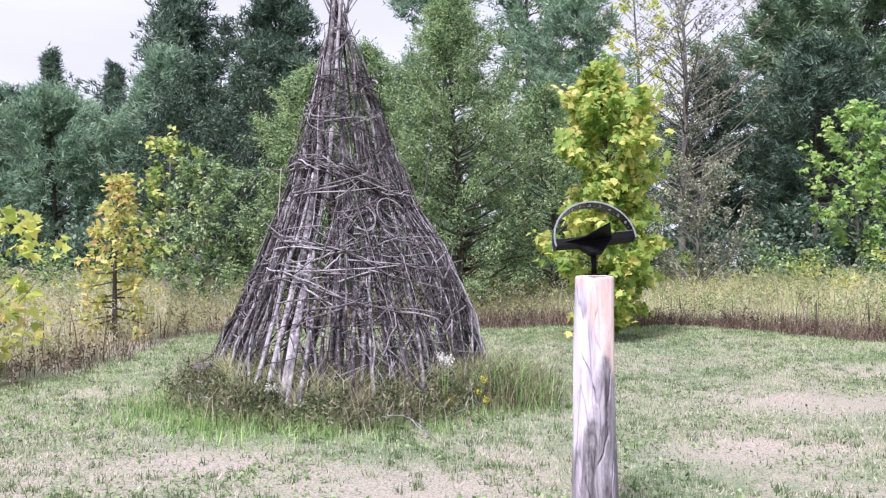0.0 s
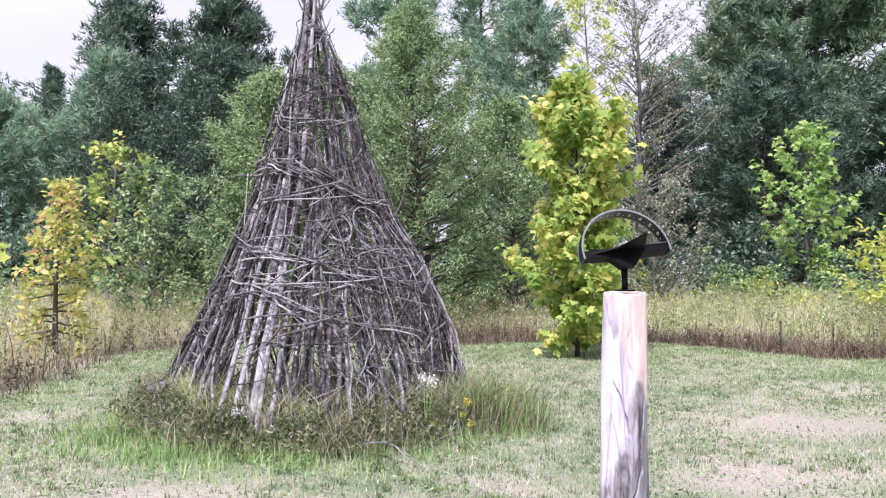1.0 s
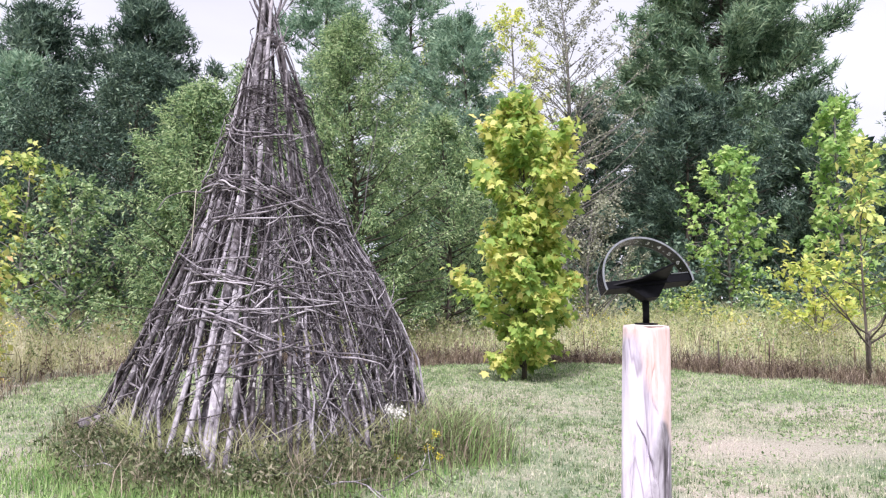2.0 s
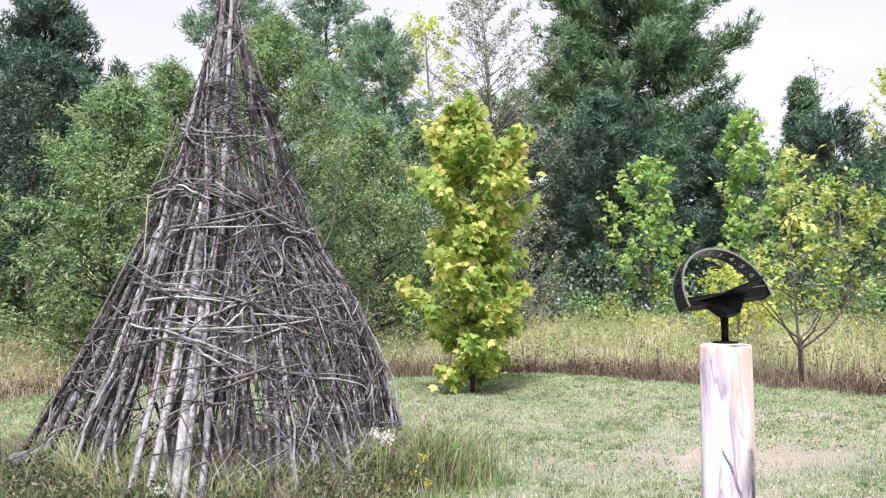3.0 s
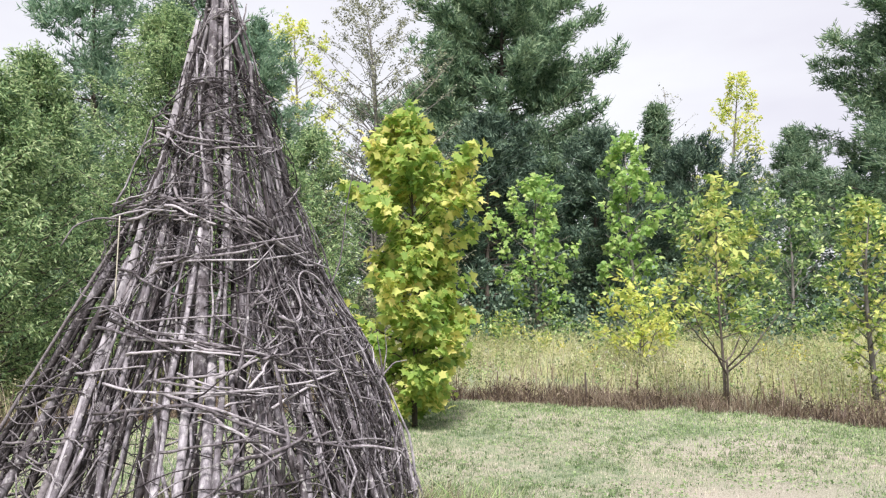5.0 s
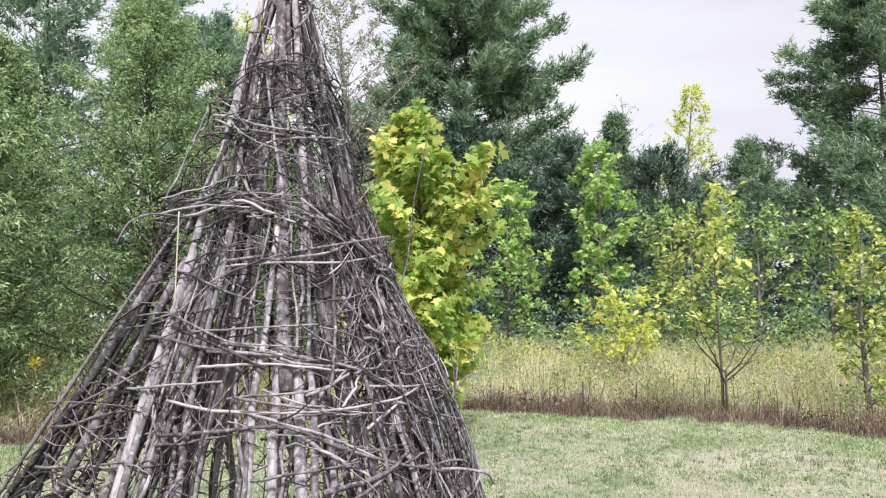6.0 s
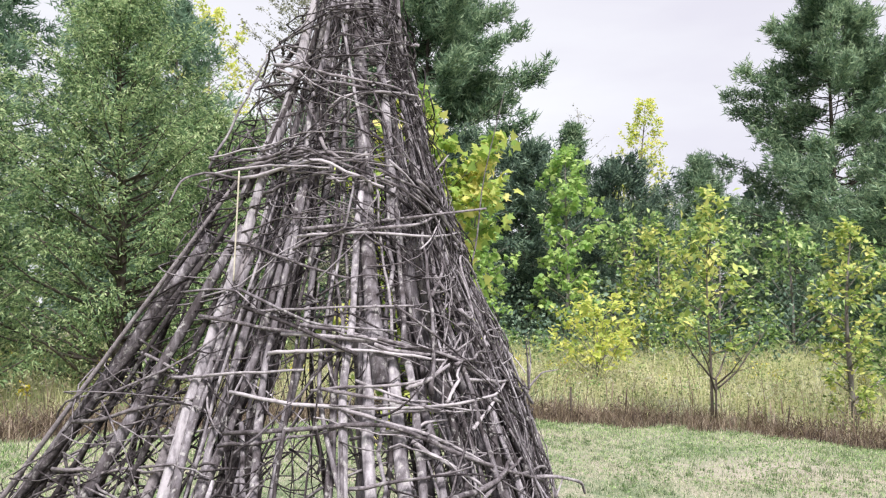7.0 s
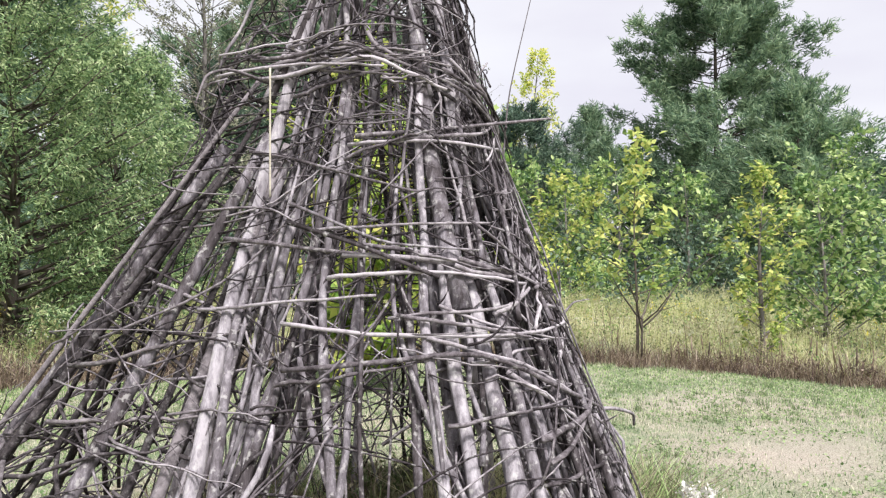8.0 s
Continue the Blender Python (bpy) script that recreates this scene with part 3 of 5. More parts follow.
    # wing of leaning poles at the entrance
    for az, r0 in ((120, 0.026), (127, 0.018), (133, 0.024), (139, 0.05), (145, 0.018), (150, 0.028), (157, 0.018), (163, 0.042), (170, 0.022), (175, 0.036)):
        top = hut_place(az * 0.5 + 82, rng.uniform(2.3, 2.66), -0.04)
        foot = hut_place(az, -0.05, rng.uniform(-0.08, 0.05))
        s = np.linspace(0, 1, 9)[:, None]
        pts = foot * (1 - s) + top * s
        pts += np.sin(s * 5 + az) * 0.025
        stick("leaning_pole", pts, r0 * np.linspace(1, 0.65, 9), M_POLE if r0 > 0.04 else M_DARKTWIG, 7)

    # branches woven round the poles
    def switch(az, span, z, slope, off, r0, name="branch", n=10, mat=M_TWIG):
        """A springy branch that lies round part of the hut, a little straighter than the wall."""
        s = np.linspace(-0.5, 0.5, n)
        zz = np.clip(z + slope * s + crook(n, 0.022)[:, 0] + rng.normal(0, 0.04) * (1 - 4 * s * s) + rng.normal(0, 0.002, n), 0.03, 4.5)
        flat = 0.35 * float(hut_radius(az, z)) * (1 - math.cos(math.radians(span / 2)))
        bow = flat * (4 * s * s - 0.5) * rng.uniform(0.2, 1.0)
        pts = hut_place(az + span * s, zz, off + bow) + rng.normal(0, 0.0015, (n, 3))
        stick(name, pts, r0 * np.linspace(1, 0.4, n), mat, 5)

    bands = [(1.70, 0.045, 17, 70), (1.36, 0.06, 12, 55), (1.0, 0.2, 11, 45), (3.18, 0.05, 7, 90), (2.28, 0.13, 15, 50), (4.2, 0.03, 9, 170), (0.5, 0.15, 8, 35), (3.75, 0.12, 3, 70)]
    for z, spread, count, arc in bands:
        for i in range(count):
            span = arc * rng.uniform(0.45, 1.15)
            switch(rng.uniform(-202, 55), span, z + rng.normal(0, spread), rng.normal(0, 0.30) * min(1, span / 40), 0.05 + rng.uniform(-0.04, 0.045), rng.choice([0.005, 0.006, 0.008, 0.011]))
    # hoops of bent twig
    for az0, z0, da, dz, a0, a1 in ((-33, 2.05, 13, 0.17, 0.3, 5.0), (-62, 2.02, 13, 0.17, -2.2, 1.6), (-60, 1.98, 10, 0.14, -2.4, 1.2)):
        t = np.linspace(a0, a1, 20)
        stick("bent_twig", hut_place(az0 + da * np.cos(t), z0 + dz * np.sin(t), 0.085), 0.009 * np.linspace(1, 0.6, 20), M_TWIG, 6)
    # long switches that bind the wall
    laid("branch", 0.011, (-160, 1.43), (-135, 1.40), (-105, 1.38), (-57, 1.42), (-34, 1.48), off=0.07)
    laid("branch", 0.013, (-191, 1.81), (-140, 1.74), (-102, 1.70), (-83, 1.65), (-64, 1.51), (-41, 1.28), off=0.075)
    laid("branch", 0.011, (-119, 1.39), (-94, 1.28), (-74, 1.07), off=0.07)
    laid("branch", 0.012, (-97, 0.91), (-71, 1.07), (-54, 1.09), off=0.07)
    laid("branch", 0.010, (-99, 0.83), (-57, 0.85), off=0.06)
    laid("branch", 0.011, (-68, 1.04), (-27, 0.95), (-13, 0.79), off=0.07)
    laid("branch", 0.010, (-76, 1.52), (-27, 1.47), off=0.07)
    laid("branch", 0.011, (-124, 2.26), (-86, 2.33), (-50, 2.51), off=0.07)
    laid("branch", 0.009, (-146, 2.25), (-73, 2.28), (-21, 2.38), off=0.065)
    laid("branch", 0.009, (-128, 1.47), (-93, 1.53), (-71, 1.76), off=0.07)
    laid("branch", 0.009, (-199, 3.25), (-85, 3.09), (-31, 3.19), off=0.05)
    laid("branch", 0.010, (-5, 0.99), (-18, 0.89), (-23, 0.77), off=0.08)
    laid("branch", 0.012, (-141, 1.73), (-99, 1.72), (-75, 1.60), (-53, 1.46), off=0.085)
    laid("branch", 0.011, (-146, 1.63), (-113, 1.67), (-86, 1.62), off=0.08)
    laid("branch", 0.013, (-155, 1.24), (-123, 1.31), (-106, 1.35), (-91, 1.21), (-71, 1.07), (-43, 0.93), off=0.085)
    laid("branch", 0.012, (-101, 1.26), (-93, 1.17), (-84, 1.04), off=0.07)
    laid("branch", 0.017, (-98, 1.0), (-82, 1.04), (-66, 1.12), off=0.075)
    laid("branch", 0.009, (-159, 1.84), (-94, 1.89), off=0.07)
    laid("branch", 0.010, (-194, 2.24), (-144, 2.11), (-117, 2.02), off=0.08)
    laid("branch", 0.009, (-146, 2.17), (-109, 2.32), off=0.08)
    laid("branch", 0.011, (-205, 3.35), (-122, 3.16), (-71, 3.14), off=0.05)
    laid("branch", 0.009, (-113, 3.08), (-36, 3.17), off=0.05)
    laid("branch", 0.009, (-201, 3.31), (-151, 3.12), off=0.06)
    laid("branch", 0.010, (-190, 1.47), (-131, 1.56), off=0.07)
    laid("branch", 0.010, (-125, 1.48), (-104, 1.43), (-92, 1.39), off=0.08)
    laid("branch", 0.011, (-202, 2.72), (-152, 2.77), (-109, 2.60), (-70, 2.42), off=0.08)
    laid("branch", 0.013, (-195, 2.61), (-136, 2.68), (-102, 2.52), off=0.09)
    laid("branch", 0.009, (-211, 2.65), (-183, 2.68), (-130, 2.62), off=0.1)
    laid("branch", 0.012, (-100, 1.49), (-84, 1.60), off=0.075)
    laid("branch", 0.009, (-89, 1.42), (-74, 1.66), off=0.08)
    laid("branch", 0.010, (-84, 1.94), (-66, 2.16), (-73, 2.30), off=0.07)
    # the thick wreath from which the wing hangs, dipping towards the lawn side
    for i in range(46):
        az = rng.uniform(-235, -25)
        span = rng.uniform(25, 75)
        dip = -0.0045 * max(0.0, az + 112)
        switch(az, span, 2.68 + dip + rng.normal(0, 0.055), -0.0045 * span * (az > -112) + rng.normal(0, 0.06), rng.uniform(0.02, 0.13), rng.choice([0.005, 0.007, 0.009, 0.012]), mat=M_DARKTWIG if i % 4 else M_TWIG)
    # brush tucked low into the wing
    for i in range(90):
        az = rng.uniform(118, 186)
        z = rng.uniform(0.1, 1.5)
        n = 10
        s = np.linspace(-0.5, 0.5, n)
        pts = hut_place(az + rng.uniform(10, 36) * s, np.clip(z + rng.normal(0, 0.6) * s + crook(n, 0.05)[:, 0], 0.03, 2.2), rng.uniform(-0.14, 0.08) + crook(n, 0.04)[:, 0])
        stick("branch", pts, rng.choice([0.005, 0.007, 0.010, 0.013]) * np.linspace(1, 0.4, n), M_DARKTWIG, 5)

    def bough(points, r0, r1=0.5, mat=M_TWIG, n=14, name="branch"):
        """A branch through a few places of its own, rounded between them."""
        p = np.asarray(points, dtype=float)
        t = np.linspace(0, len(p) - 1, n)
        q = np.stack([np.interp(t, np.arange(len(p)), p[:, k]) for k in range(3)], -1)
        q[1:-1] = (q[:-2] + 2 * q[1:-1] + q[2:]) / 4
        return stick(name, q, r0 * np.linspace(1, r1, n), mat, 6)

    # dark logs lying under the wing
    bough([(-3.05, 9.35, 0.18), (-2.7, 9.75, 0.22), (-2.35, 10.25, 0.16)], 0.07, 0.8, M_DARKTWIG, name="log")
    bough([(-2.75, 9.2, 0.16), (-2.45, 9.4, 0.42), (-2.2, 9.75, 0.6)], 0.035, 0.8, M_DARKTWIG, name="log")
    # single boughs that stand out
    bough([(-2.00, 8.70, 1.87), (-1.82, 8.45, 1.78), (-1.60, 8.16, 1.64)], 0.0125, 0.8, M_POLE)
    bough([(-2.02, 8.66, 1.95), (-1.76, 8.33, 1.78), (-1.42, 8.10, 1.76)], 0.009, 0.6, M_POLE)
    bough([(-1.70, 8.62, 2.28), (-1.35, 8.42, 2.34), (-0.79, 8.20, 2.45)], 0.013, 0.5)
    bough([(-0.35, 8.95, 2.05), (-0.20, 9.02, 2.35), (-0.16, 9.02, 2.8), (-0.06, 8.92, 3.45)], 0.008, 0.35, M_DARKTWIG)
    bough([(-0.25, 8.80, 0.9), (-0.02, 8.78, 1.2), (0.08, 8.76, 1.42)], 0.02, 0.6)
    bough([(0.07, 8.76, 1.40), (0.15, 8.72, 1.50), (0.24, 8.66, 1.52)], 0.009, 0.4)
    bough([(0.07, 8.76, 1.38), (0.04, 8.74, 1.55), (0.00, 8.72, 1.72)], 0.010, 0.3)
    bough([(0.07, 8.76, 1.40), (0.12, 8.80, 1.60), (0.12, 8.84, 1.75)], 0.007, 0.3)
    bough([(-0.70, 8.25, 0.95), (-0.30, 8.15, 0.96), (-0.05, 8.16, 0.90), (0.02, 8.20, 0.82)], 0.013, 0.6)
    bough([(-2.35, 9.0, 0.58), (-2.62, 9.02, 0.50), (-2.80, 8.95, 0.34), (-2.98, 8.85, 0.27)], 0.011, 0.5)
    bough([(-2.75, 8.98, 0.40), (-2.86, 9.02, 0.42), (-2.95, 9.0, 0.40)], 0.006, 0.4)
    bough([(-1.75, 9.2, 2.60), (-2.05, 9.15, 2.62), (-2.22, 9.05, 2.54), (-2.30, 8.98, 2.38)], 0.010, 0.4, M_DARKTWIG)
    bough([(-1.92, 9.0, 2.62), (-1.93, 8.97, 2.3), (-1.94, 8.94, 2.0)], 0.005, 0.9, M_STRAW, name="twine")
    # thin slanting switches
    def brush(count, z_low, z_high, az_low, az_high, tilt, off, thin):
        """Loose thin sticks tucked into the wall at every slant."""
        out = []
        for _ in range(count):
            z, az = rng.uniform(z_low, z_high), rng.uniform(az_low, az_high)
            ln = rng.uniform(0.2, 0.85)
            slope = rng.normal(0, tilt)
            n = 8
            s = np.linspace(-0.5, 0.5, n)
            rr = max(0.25, float(hut_radius(az, z)))
            azs = az + np.degrees(ln * math.cos(slope) / rr) * s
            zz = np.clip(z + ln * math.sin(slope) * s + 0.06 * (s * 2) ** 2 * rng.normal(), 0.02, 4.4)
            pts = hut_place(azs, zz, off + rng.uniform(-0.045, 0.05)) + np.sin(s * rng.uniform(2, 7) + rng.uniform(0, 6))[:, None] * 0.006
            pts[:, :2] += crook(n, 0.025)
            out.append(tube(pts, rng.uniform(thin, 2.2 * thin) * np.linspace(1, 0.4, n), 4))
        return out

    pieces = brush(560, 0.1, 3.7, -225, 80, 0.8, 0.045, 0.0035) + brush(420, 0.1, 2.4, -90, 40, 1.1, 0.03, 0.003) + brush(380, 0.1, 2.6, -200, 60, 1.3, -0.09, 0.004) + brush(200, 2.2, 3.9, -200, 60, 1.3, 0.01, 0.003)
    v, f = joined(pieces)
    tagged(mesh_object("brushwood", v, f, M_TWIG, hut, smooth=True), kind="stuff")
    return hut


build_hut()


def build_hut_floor():
    az = np.linspace(-180, 180, 73)[:-1]
    ring = np.linspace(0.0, 1.0, 8)
    A, Q = np.meshgrid(az, ring, indexing="ij")
    R = (hut_radius(A, 0.0) - 0.02) * Q
    X, Y = AXIS[0] + R * np.cos(np.radians(A)), AXIS[1] + R * np.sin(np.radians(A))
    Z = ground_z(X, Y) + 0.05 * (1 - Q ** 4) + 0.012 * np.sin(9 * X) * np.sin(8 * Y) - 0.01
    i, j = np.meshgrid(np.arange(72), np.arange(7), indexing="ij")
    k = (i + 1) % 72
    f = np.stack([i * 8 + j, k * 8 + j, k * 8 + j + 1, i * 8 + j + 1], -1).reshape(-1, 4)
    tagged(mesh_object("hut_floor", np.stack([X, Y, Z], -1).reshape(-1, 3), f, M_HUTFLOOR, smooth=True), "mottled brown floor inside the hut", "floor", kind="structure")


build_hut_floor()


# ---- sundial post ----
def build_post():
    post = empty("wooden_post", 0.999, 4.535, 0)
    tagged(post, "weathered debarked log post standing in the lawn", "post")
    n, m = 240, 150
    th = np.linspace(0, 2 * np.pi, n, endpoint=False)
    z = np.linspace(-0.15, 1.405, m)
    T, Z = np.meshgrid(th, z, indexing="xy")
    R = np.interp(Z, [-0.15, 0.1, 0.6, 1.0, 1.405], [0.145, 0.134, 0.118, 0.112, 0.108]) + 0.005 * np.sin(2 * T + 1.5 * Z) + 0.004 * np.sin(3 * T - 3 * Z + 1) + 0.0025 * np.sin(9 * T + 6 * Z)
    for a, lo, hi, twist, depth, wid in ((-80, 0.63, 0.97, -63, 0.030, 0.030), (-92, 0.30, 0.60, 43, 0.032, 0.034), (-72, 0.92, 1.09, -25, 0.018, 0.028), (-98, 1.13, 1.24, 4, 0.016, 0.025), (-72, 1.15, 1.22, -8, 0.014, 0.022), (-62, 0.45, 0.86, 12, 0.018, 0.05), (-138, 0.1, 0.5, -22, 0.014, 0.026), (-105, -0.1, 0.30, -18, 0.022, 0.030), (-60, 0.0, 0.4, 30, 0.020, 0.035), (60, 0.2, 1.2, 20, 0.02, 0.04), (150, 0.2, 1.3, -20, 0.02, 0.04), (-160, 0.55, 0.9, 15, 0.014, 0.03)):
        mid = np.radians(a + twist * (Z - lo) / (hi - lo)) + 0.06 * np.sin(Z * 17) + 0.03 * np.sin(Z * 53)
        d = np.angle(np.exp(1j * (T - mid)))
        R -= depth * np.exp(-(d / wid) ** 2) * smooth01((Z - lo) / 0.08) * smooth01((hi - Z) / 0.08)
    R[-1] -= 0.006
    v = np.stack([R * np.cos(T), R * np.sin(T), Z], -1).reshape(-1, 3)
    i, j = np.meshgrid(np.arange(m - 1), np.arange(n), indexing="ij")
    k = (j + 1) % n
    f = np.stack([i * n + j, i * n + k, (i + 1) * n + k, (i + 1) * n + j], -1).reshape(-1, 4)
    mesh_object("shaft", v, f, M_POST, post, smooth=True)
    bm = bmesh.new()
    ring = [bm.verts.new((0.1035 * math.cos(a), 0.1035 * math.sin(a), 1.404)) for a in th]
    mid = [bm.verts.new((0.06 * math.cos(a), 0.06 * math.sin(a), 1.409)) for a in th]
    for q in range(n):
        bm.faces.new((ring[q], ring[(q + 1) % n], mid[(q + 1) % n], mid[q]))
    bm.faces.new(mid)
    part("sawn_end", bm, M_SAWN, post, "pale sawn end grain")


def post_material():
    m, n, l = shader("debarked_log")
    tex = n.new("ShaderNodeTexCoord")
    mp = n.new("ShaderNodeMapping")
    mp.inputs["Scale"].default_value = (1, 1, 0.16)
    mp.inputs["Rotation"].default_value = (0.12, 0.1, 0)
    l.new(tex.outputs["Object"], mp.inputs["Vector"])
    g = n.new("ShaderNodeTexNoise")
    g.inputs["Scale"].default_value, g.inputs["Detail"].default_value, g.inputs["Roughness"].default_value, g.inputs["Distortion"].default_value = 16, 7, 0.7, 0.6
    l.new(mp.outputs["Vector"], g.inputs["Vector"])
    b = n.new("ShaderNodeTexNoise")
    b.inputs["Scale"].default_value, b.inputs["Detail"].default_value, b.inputs["Distortion"].default_value = 3.2, 4, 0.8
    l.new(tex.outputs["Object"], b.inputs["Vector"])
    sep = n.new("ShaderNodeSeparateXYZ")
    l.new(tex.outputs["Object"], sep.inputs[0])
    # the younger, still barked-pink wood towards the top
    h = n.new("ShaderNodeMath")
    h.operation = "MULTIPLY_ADD"
    h.inputs[1].default_value = 0.55
    l.new(b.outputs["Fac"], h.inputs[0])
    l.new(sep.outputs["Z"], h.inputs[2])
    top = ramp_node(n, [(0.0, (0, 0, 0)), (0.1, (1, 1, 1))])
    side = n.new("ShaderNodeMath")
    side.operation = "MULTIPLY_ADD"
    side.inputs[1].default_value = 2.6
    l.new(sep.outputs["X"], side.inputs[0])
    l.new(h.outputs[0], side.inputs[2])
    hm = n.new("ShaderNodeMath")
    hm.operation = "SUBTRACT"
    hm.inputs[1].default_value = 1.30
    l.new(side.outputs[0], hm.inputs[0])
    l.new(hm.outputs[0], top.inputs["Fac"])
    # dark winding cracks
    cr = n.new("ShaderNodeTexNoise")
    cr.inputs["Scale"].default_value, cr.inputs["Detail"].default_value, cr.inputs["Distortion"].default_value = 6.5, 3.5, 0.9
    mc = n.new("ShaderNodeMapping")
    mc.inputs["Scale"].default_value = (1, 1, 0.16)
    mc.inputs["Rotation"].default_value = (0.25, 0.3, 0)
    l.new(tex.outputs["Object"], mc.inputs["Vector"])
    l.new(mc.outputs["Vector"], cr.inputs["Vector"])
    crack = ramp_node(n, [(0.470, (1, 1, 1)), (0.490, (0.62, 0.59, 0.61)), (0.496, (0.62, 0.59, 0.61)), (0.535, (1, 1, 1))])
    l.new(cr.outputs["Fac"], crack.inputs["Fac"])
    # the cracks open where the wood is old
    old = n.new("ShaderNodeMixRGB")
    old.inputs["Color2"].default_value = (1, 1, 1, 1)
    l.new(top.outputs["Color"], old.inputs["Fac"])
    l.new(crack.outputs["Color"], old.inputs["Color1"])
    worn = ramp_node(n, [(0.34, (0.08, 0.07, 0.075)), (0.46, (0.21, 0.19, 0.21)), (0.58, (0.38, 0.345, 0.39)), (0.72, (0.60, 0.55, 0.62))])
    sound = ramp_node(n, [(0.28, (0.30, 0.26, 0.31)), (0.42, (0.53, 0.48, 0.56)), (0.62, (0.70, 0.64, 0.73))])
    l.new(g.outputs["Fac"], worn.inputs["Fac"])
    l.new(g.outputs["Fac"], sound.inputs["Fac"])
    # the weathered grey flank, low on the sunny side
    low = n.new("ShaderNodeMath")
    low.operation = "MULTIPLY_ADD"
    low.inputs[1].default_value = -4.0
    l.new(sep.outputs["X"], low.inputs[0])
    l.new(h.outputs[0], low.inputs[2])
    flank = ramp_node(n, [(0.0, (1, 1, 1)), (0.16, (0, 0, 0))])
    lm = n.new("ShaderNodeMath")
    lm.operation = "SUBTRACT"
    lm.inputs[1].default_value = 1.02
    l.new(low.outputs[0], lm.inputs[0])
    l.new(lm.outputs[0], flank.inputs["Fac"])
    grey = n.new("ShaderNodeMixRGB")
    l.new(flank.outputs["Color"], grey.inputs["Fac"])
    l.new(sound.outputs["Color"], grey.inputs["Color1"])
    l.new(worn.outputs["Color"], grey.inputs["Color2"])
    pink = ramp_node(n, [(0.30, (0.36, 0.22, 0.19)), (0.42, (0.66, 0.48, 0.45)), (0.62, (0.80, 0.65, 0.65))])
    l.new(g.outputs["Fac"], pink.inputs["Fac"])
    x = n.new("ShaderNodeMixRGB")
    l.new(top.outputs["Color"], x.inputs["Fac"])
    l.new(grey.outputs["Color"], x.inputs["Color1"])
    l.new(pink.outputs["Color"], x.inputs["Color2"])
    bp = n.new("ShaderNodeBump")
    bp.inputs["Strength"].default_value, bp.inputs["Distance"].default_value = 0.6, 0.008
    l.new(g.outputs["Fac"], bp.inputs["Height"])
    p = n.new("ShaderNodeBsdfPrincipled")
    p.inputs["Roughness"].default_value = 0.8
    p.inputs["Specular IOR Level"].default_value = 0.25
    y = n.new("ShaderNodeMixRGB")
    y.blend_type = "MULTIPLY"
    y.inputs["Fac"].default_value = 1.0
    l.new(x.outputs["Color"], y.inputs["Color1"])
    l.new(old.outputs["Color"], y.inputs["Color2"])
    l.new(y.outputs["Color"], p.inputs["Base Color"])
    l.new(bp.outputs["Normal"], p.inputs["Normal"])
    o = n.new("ShaderNodeOutputMaterial")
    l.new(p.outputs[0], o.inputs["Surface"])
    return m


M_POST = post_material()
M_SAWN = bark_material("sawn_end_grain", [(0.2, (0.28, 0.22, 0.19)), (0.6, (0.62, 0.54, 0.49)), (0.85, (0.75, 0.67, 0.62))], scale=18, stretch=(1, 1, 1))
build_post()


def build_sundial():
    dial = empty("sundial", 0, 0, 0)
    tagged(dial, "black iron sundial with numbered half ring and gnomon on the post", "sundial")
    C = np.array([0.997, 4.52, 1.612])
    u = unit(np.array([0.9945, 0.1045, 0.115]))
    lean = radians(24)
    n0 = np.array([-0.1045, 0.9945, 0.0])
    up = np.array([0, 0, 1.0]) * math.cos(lean) + n0 * math.sin(lean)
    up = unit(up - u * np.dot(up, u))
    a = np.cross(u, up)
    if a[2] < 0:
        a = -a
    R = 0.236

    def slab(name, corners, thick, normal, mat, label=""):
        bm = bmesh.new()
        lo = [bm.verts.new(tuple(c - normal * thick / 2)) for c in corners]
        hi = [bm.verts.new(tuple(c + normal * thick / 2)) for c in corners]
        bm.faces.new(lo[::-1])
        bm.faces.new(hi)
        k = len(corners)
        for q in range(k):
            bm.faces.new((lo[q], lo[(q + 1) % k], hi[(q + 1) % k], hi[q]))
        bmesh.ops.recalc_face_normals(bm, faces=bm.faces)
        bmesh.ops.bevel(bm, geom=list(bm.edges), offset=0.0015, segments=1, affect="EDGES")
        return part(name, bm, mat, dial, label)

    # half ring
    th = np.radians(np.linspace(-6, 186, 61))
    for name, r0, r1, w0, w1, mat, label in (("hour_ring", R, R + 0.008, -0.036, 0.036, M_RINGPAINT, ""), ("ring_edge", R - 0.001, R + 0.009, 0.0362, 0.0392, M_PALEEDGE, "thin pale metal line along the edge"), ("ring_edge", R - 0.001, R + 0.009, -0.0392, -0.0362, M_PALEEDGE, "thin pale metal line along the edge")):
        bm = bmesh.new()
        rows = []
        for t in th:
            e = u * math.cos(t) + up * math.sin(t)
            rows.append([bm.verts.new(tuple(C + e * r + a * w)) for r, w in ((r0, w0), (r1, w0), (r1, w1), (r0, w1))])
        for q in range(len(rows) - 1):
            for k in range(4):
                bm.faces.new((rows[q][k], rows[q][(k + 1) % 4], rows[q + 1][(k + 1) % 4], rows[q + 1][k]))
        bm.faces.new(rows[0])
        bm.faces.new(rows[-1][::-1])
        bmesh.ops.recalc_face_normals(bm, faces=bm.faces)
        part(name, bm, mat, dial, label)
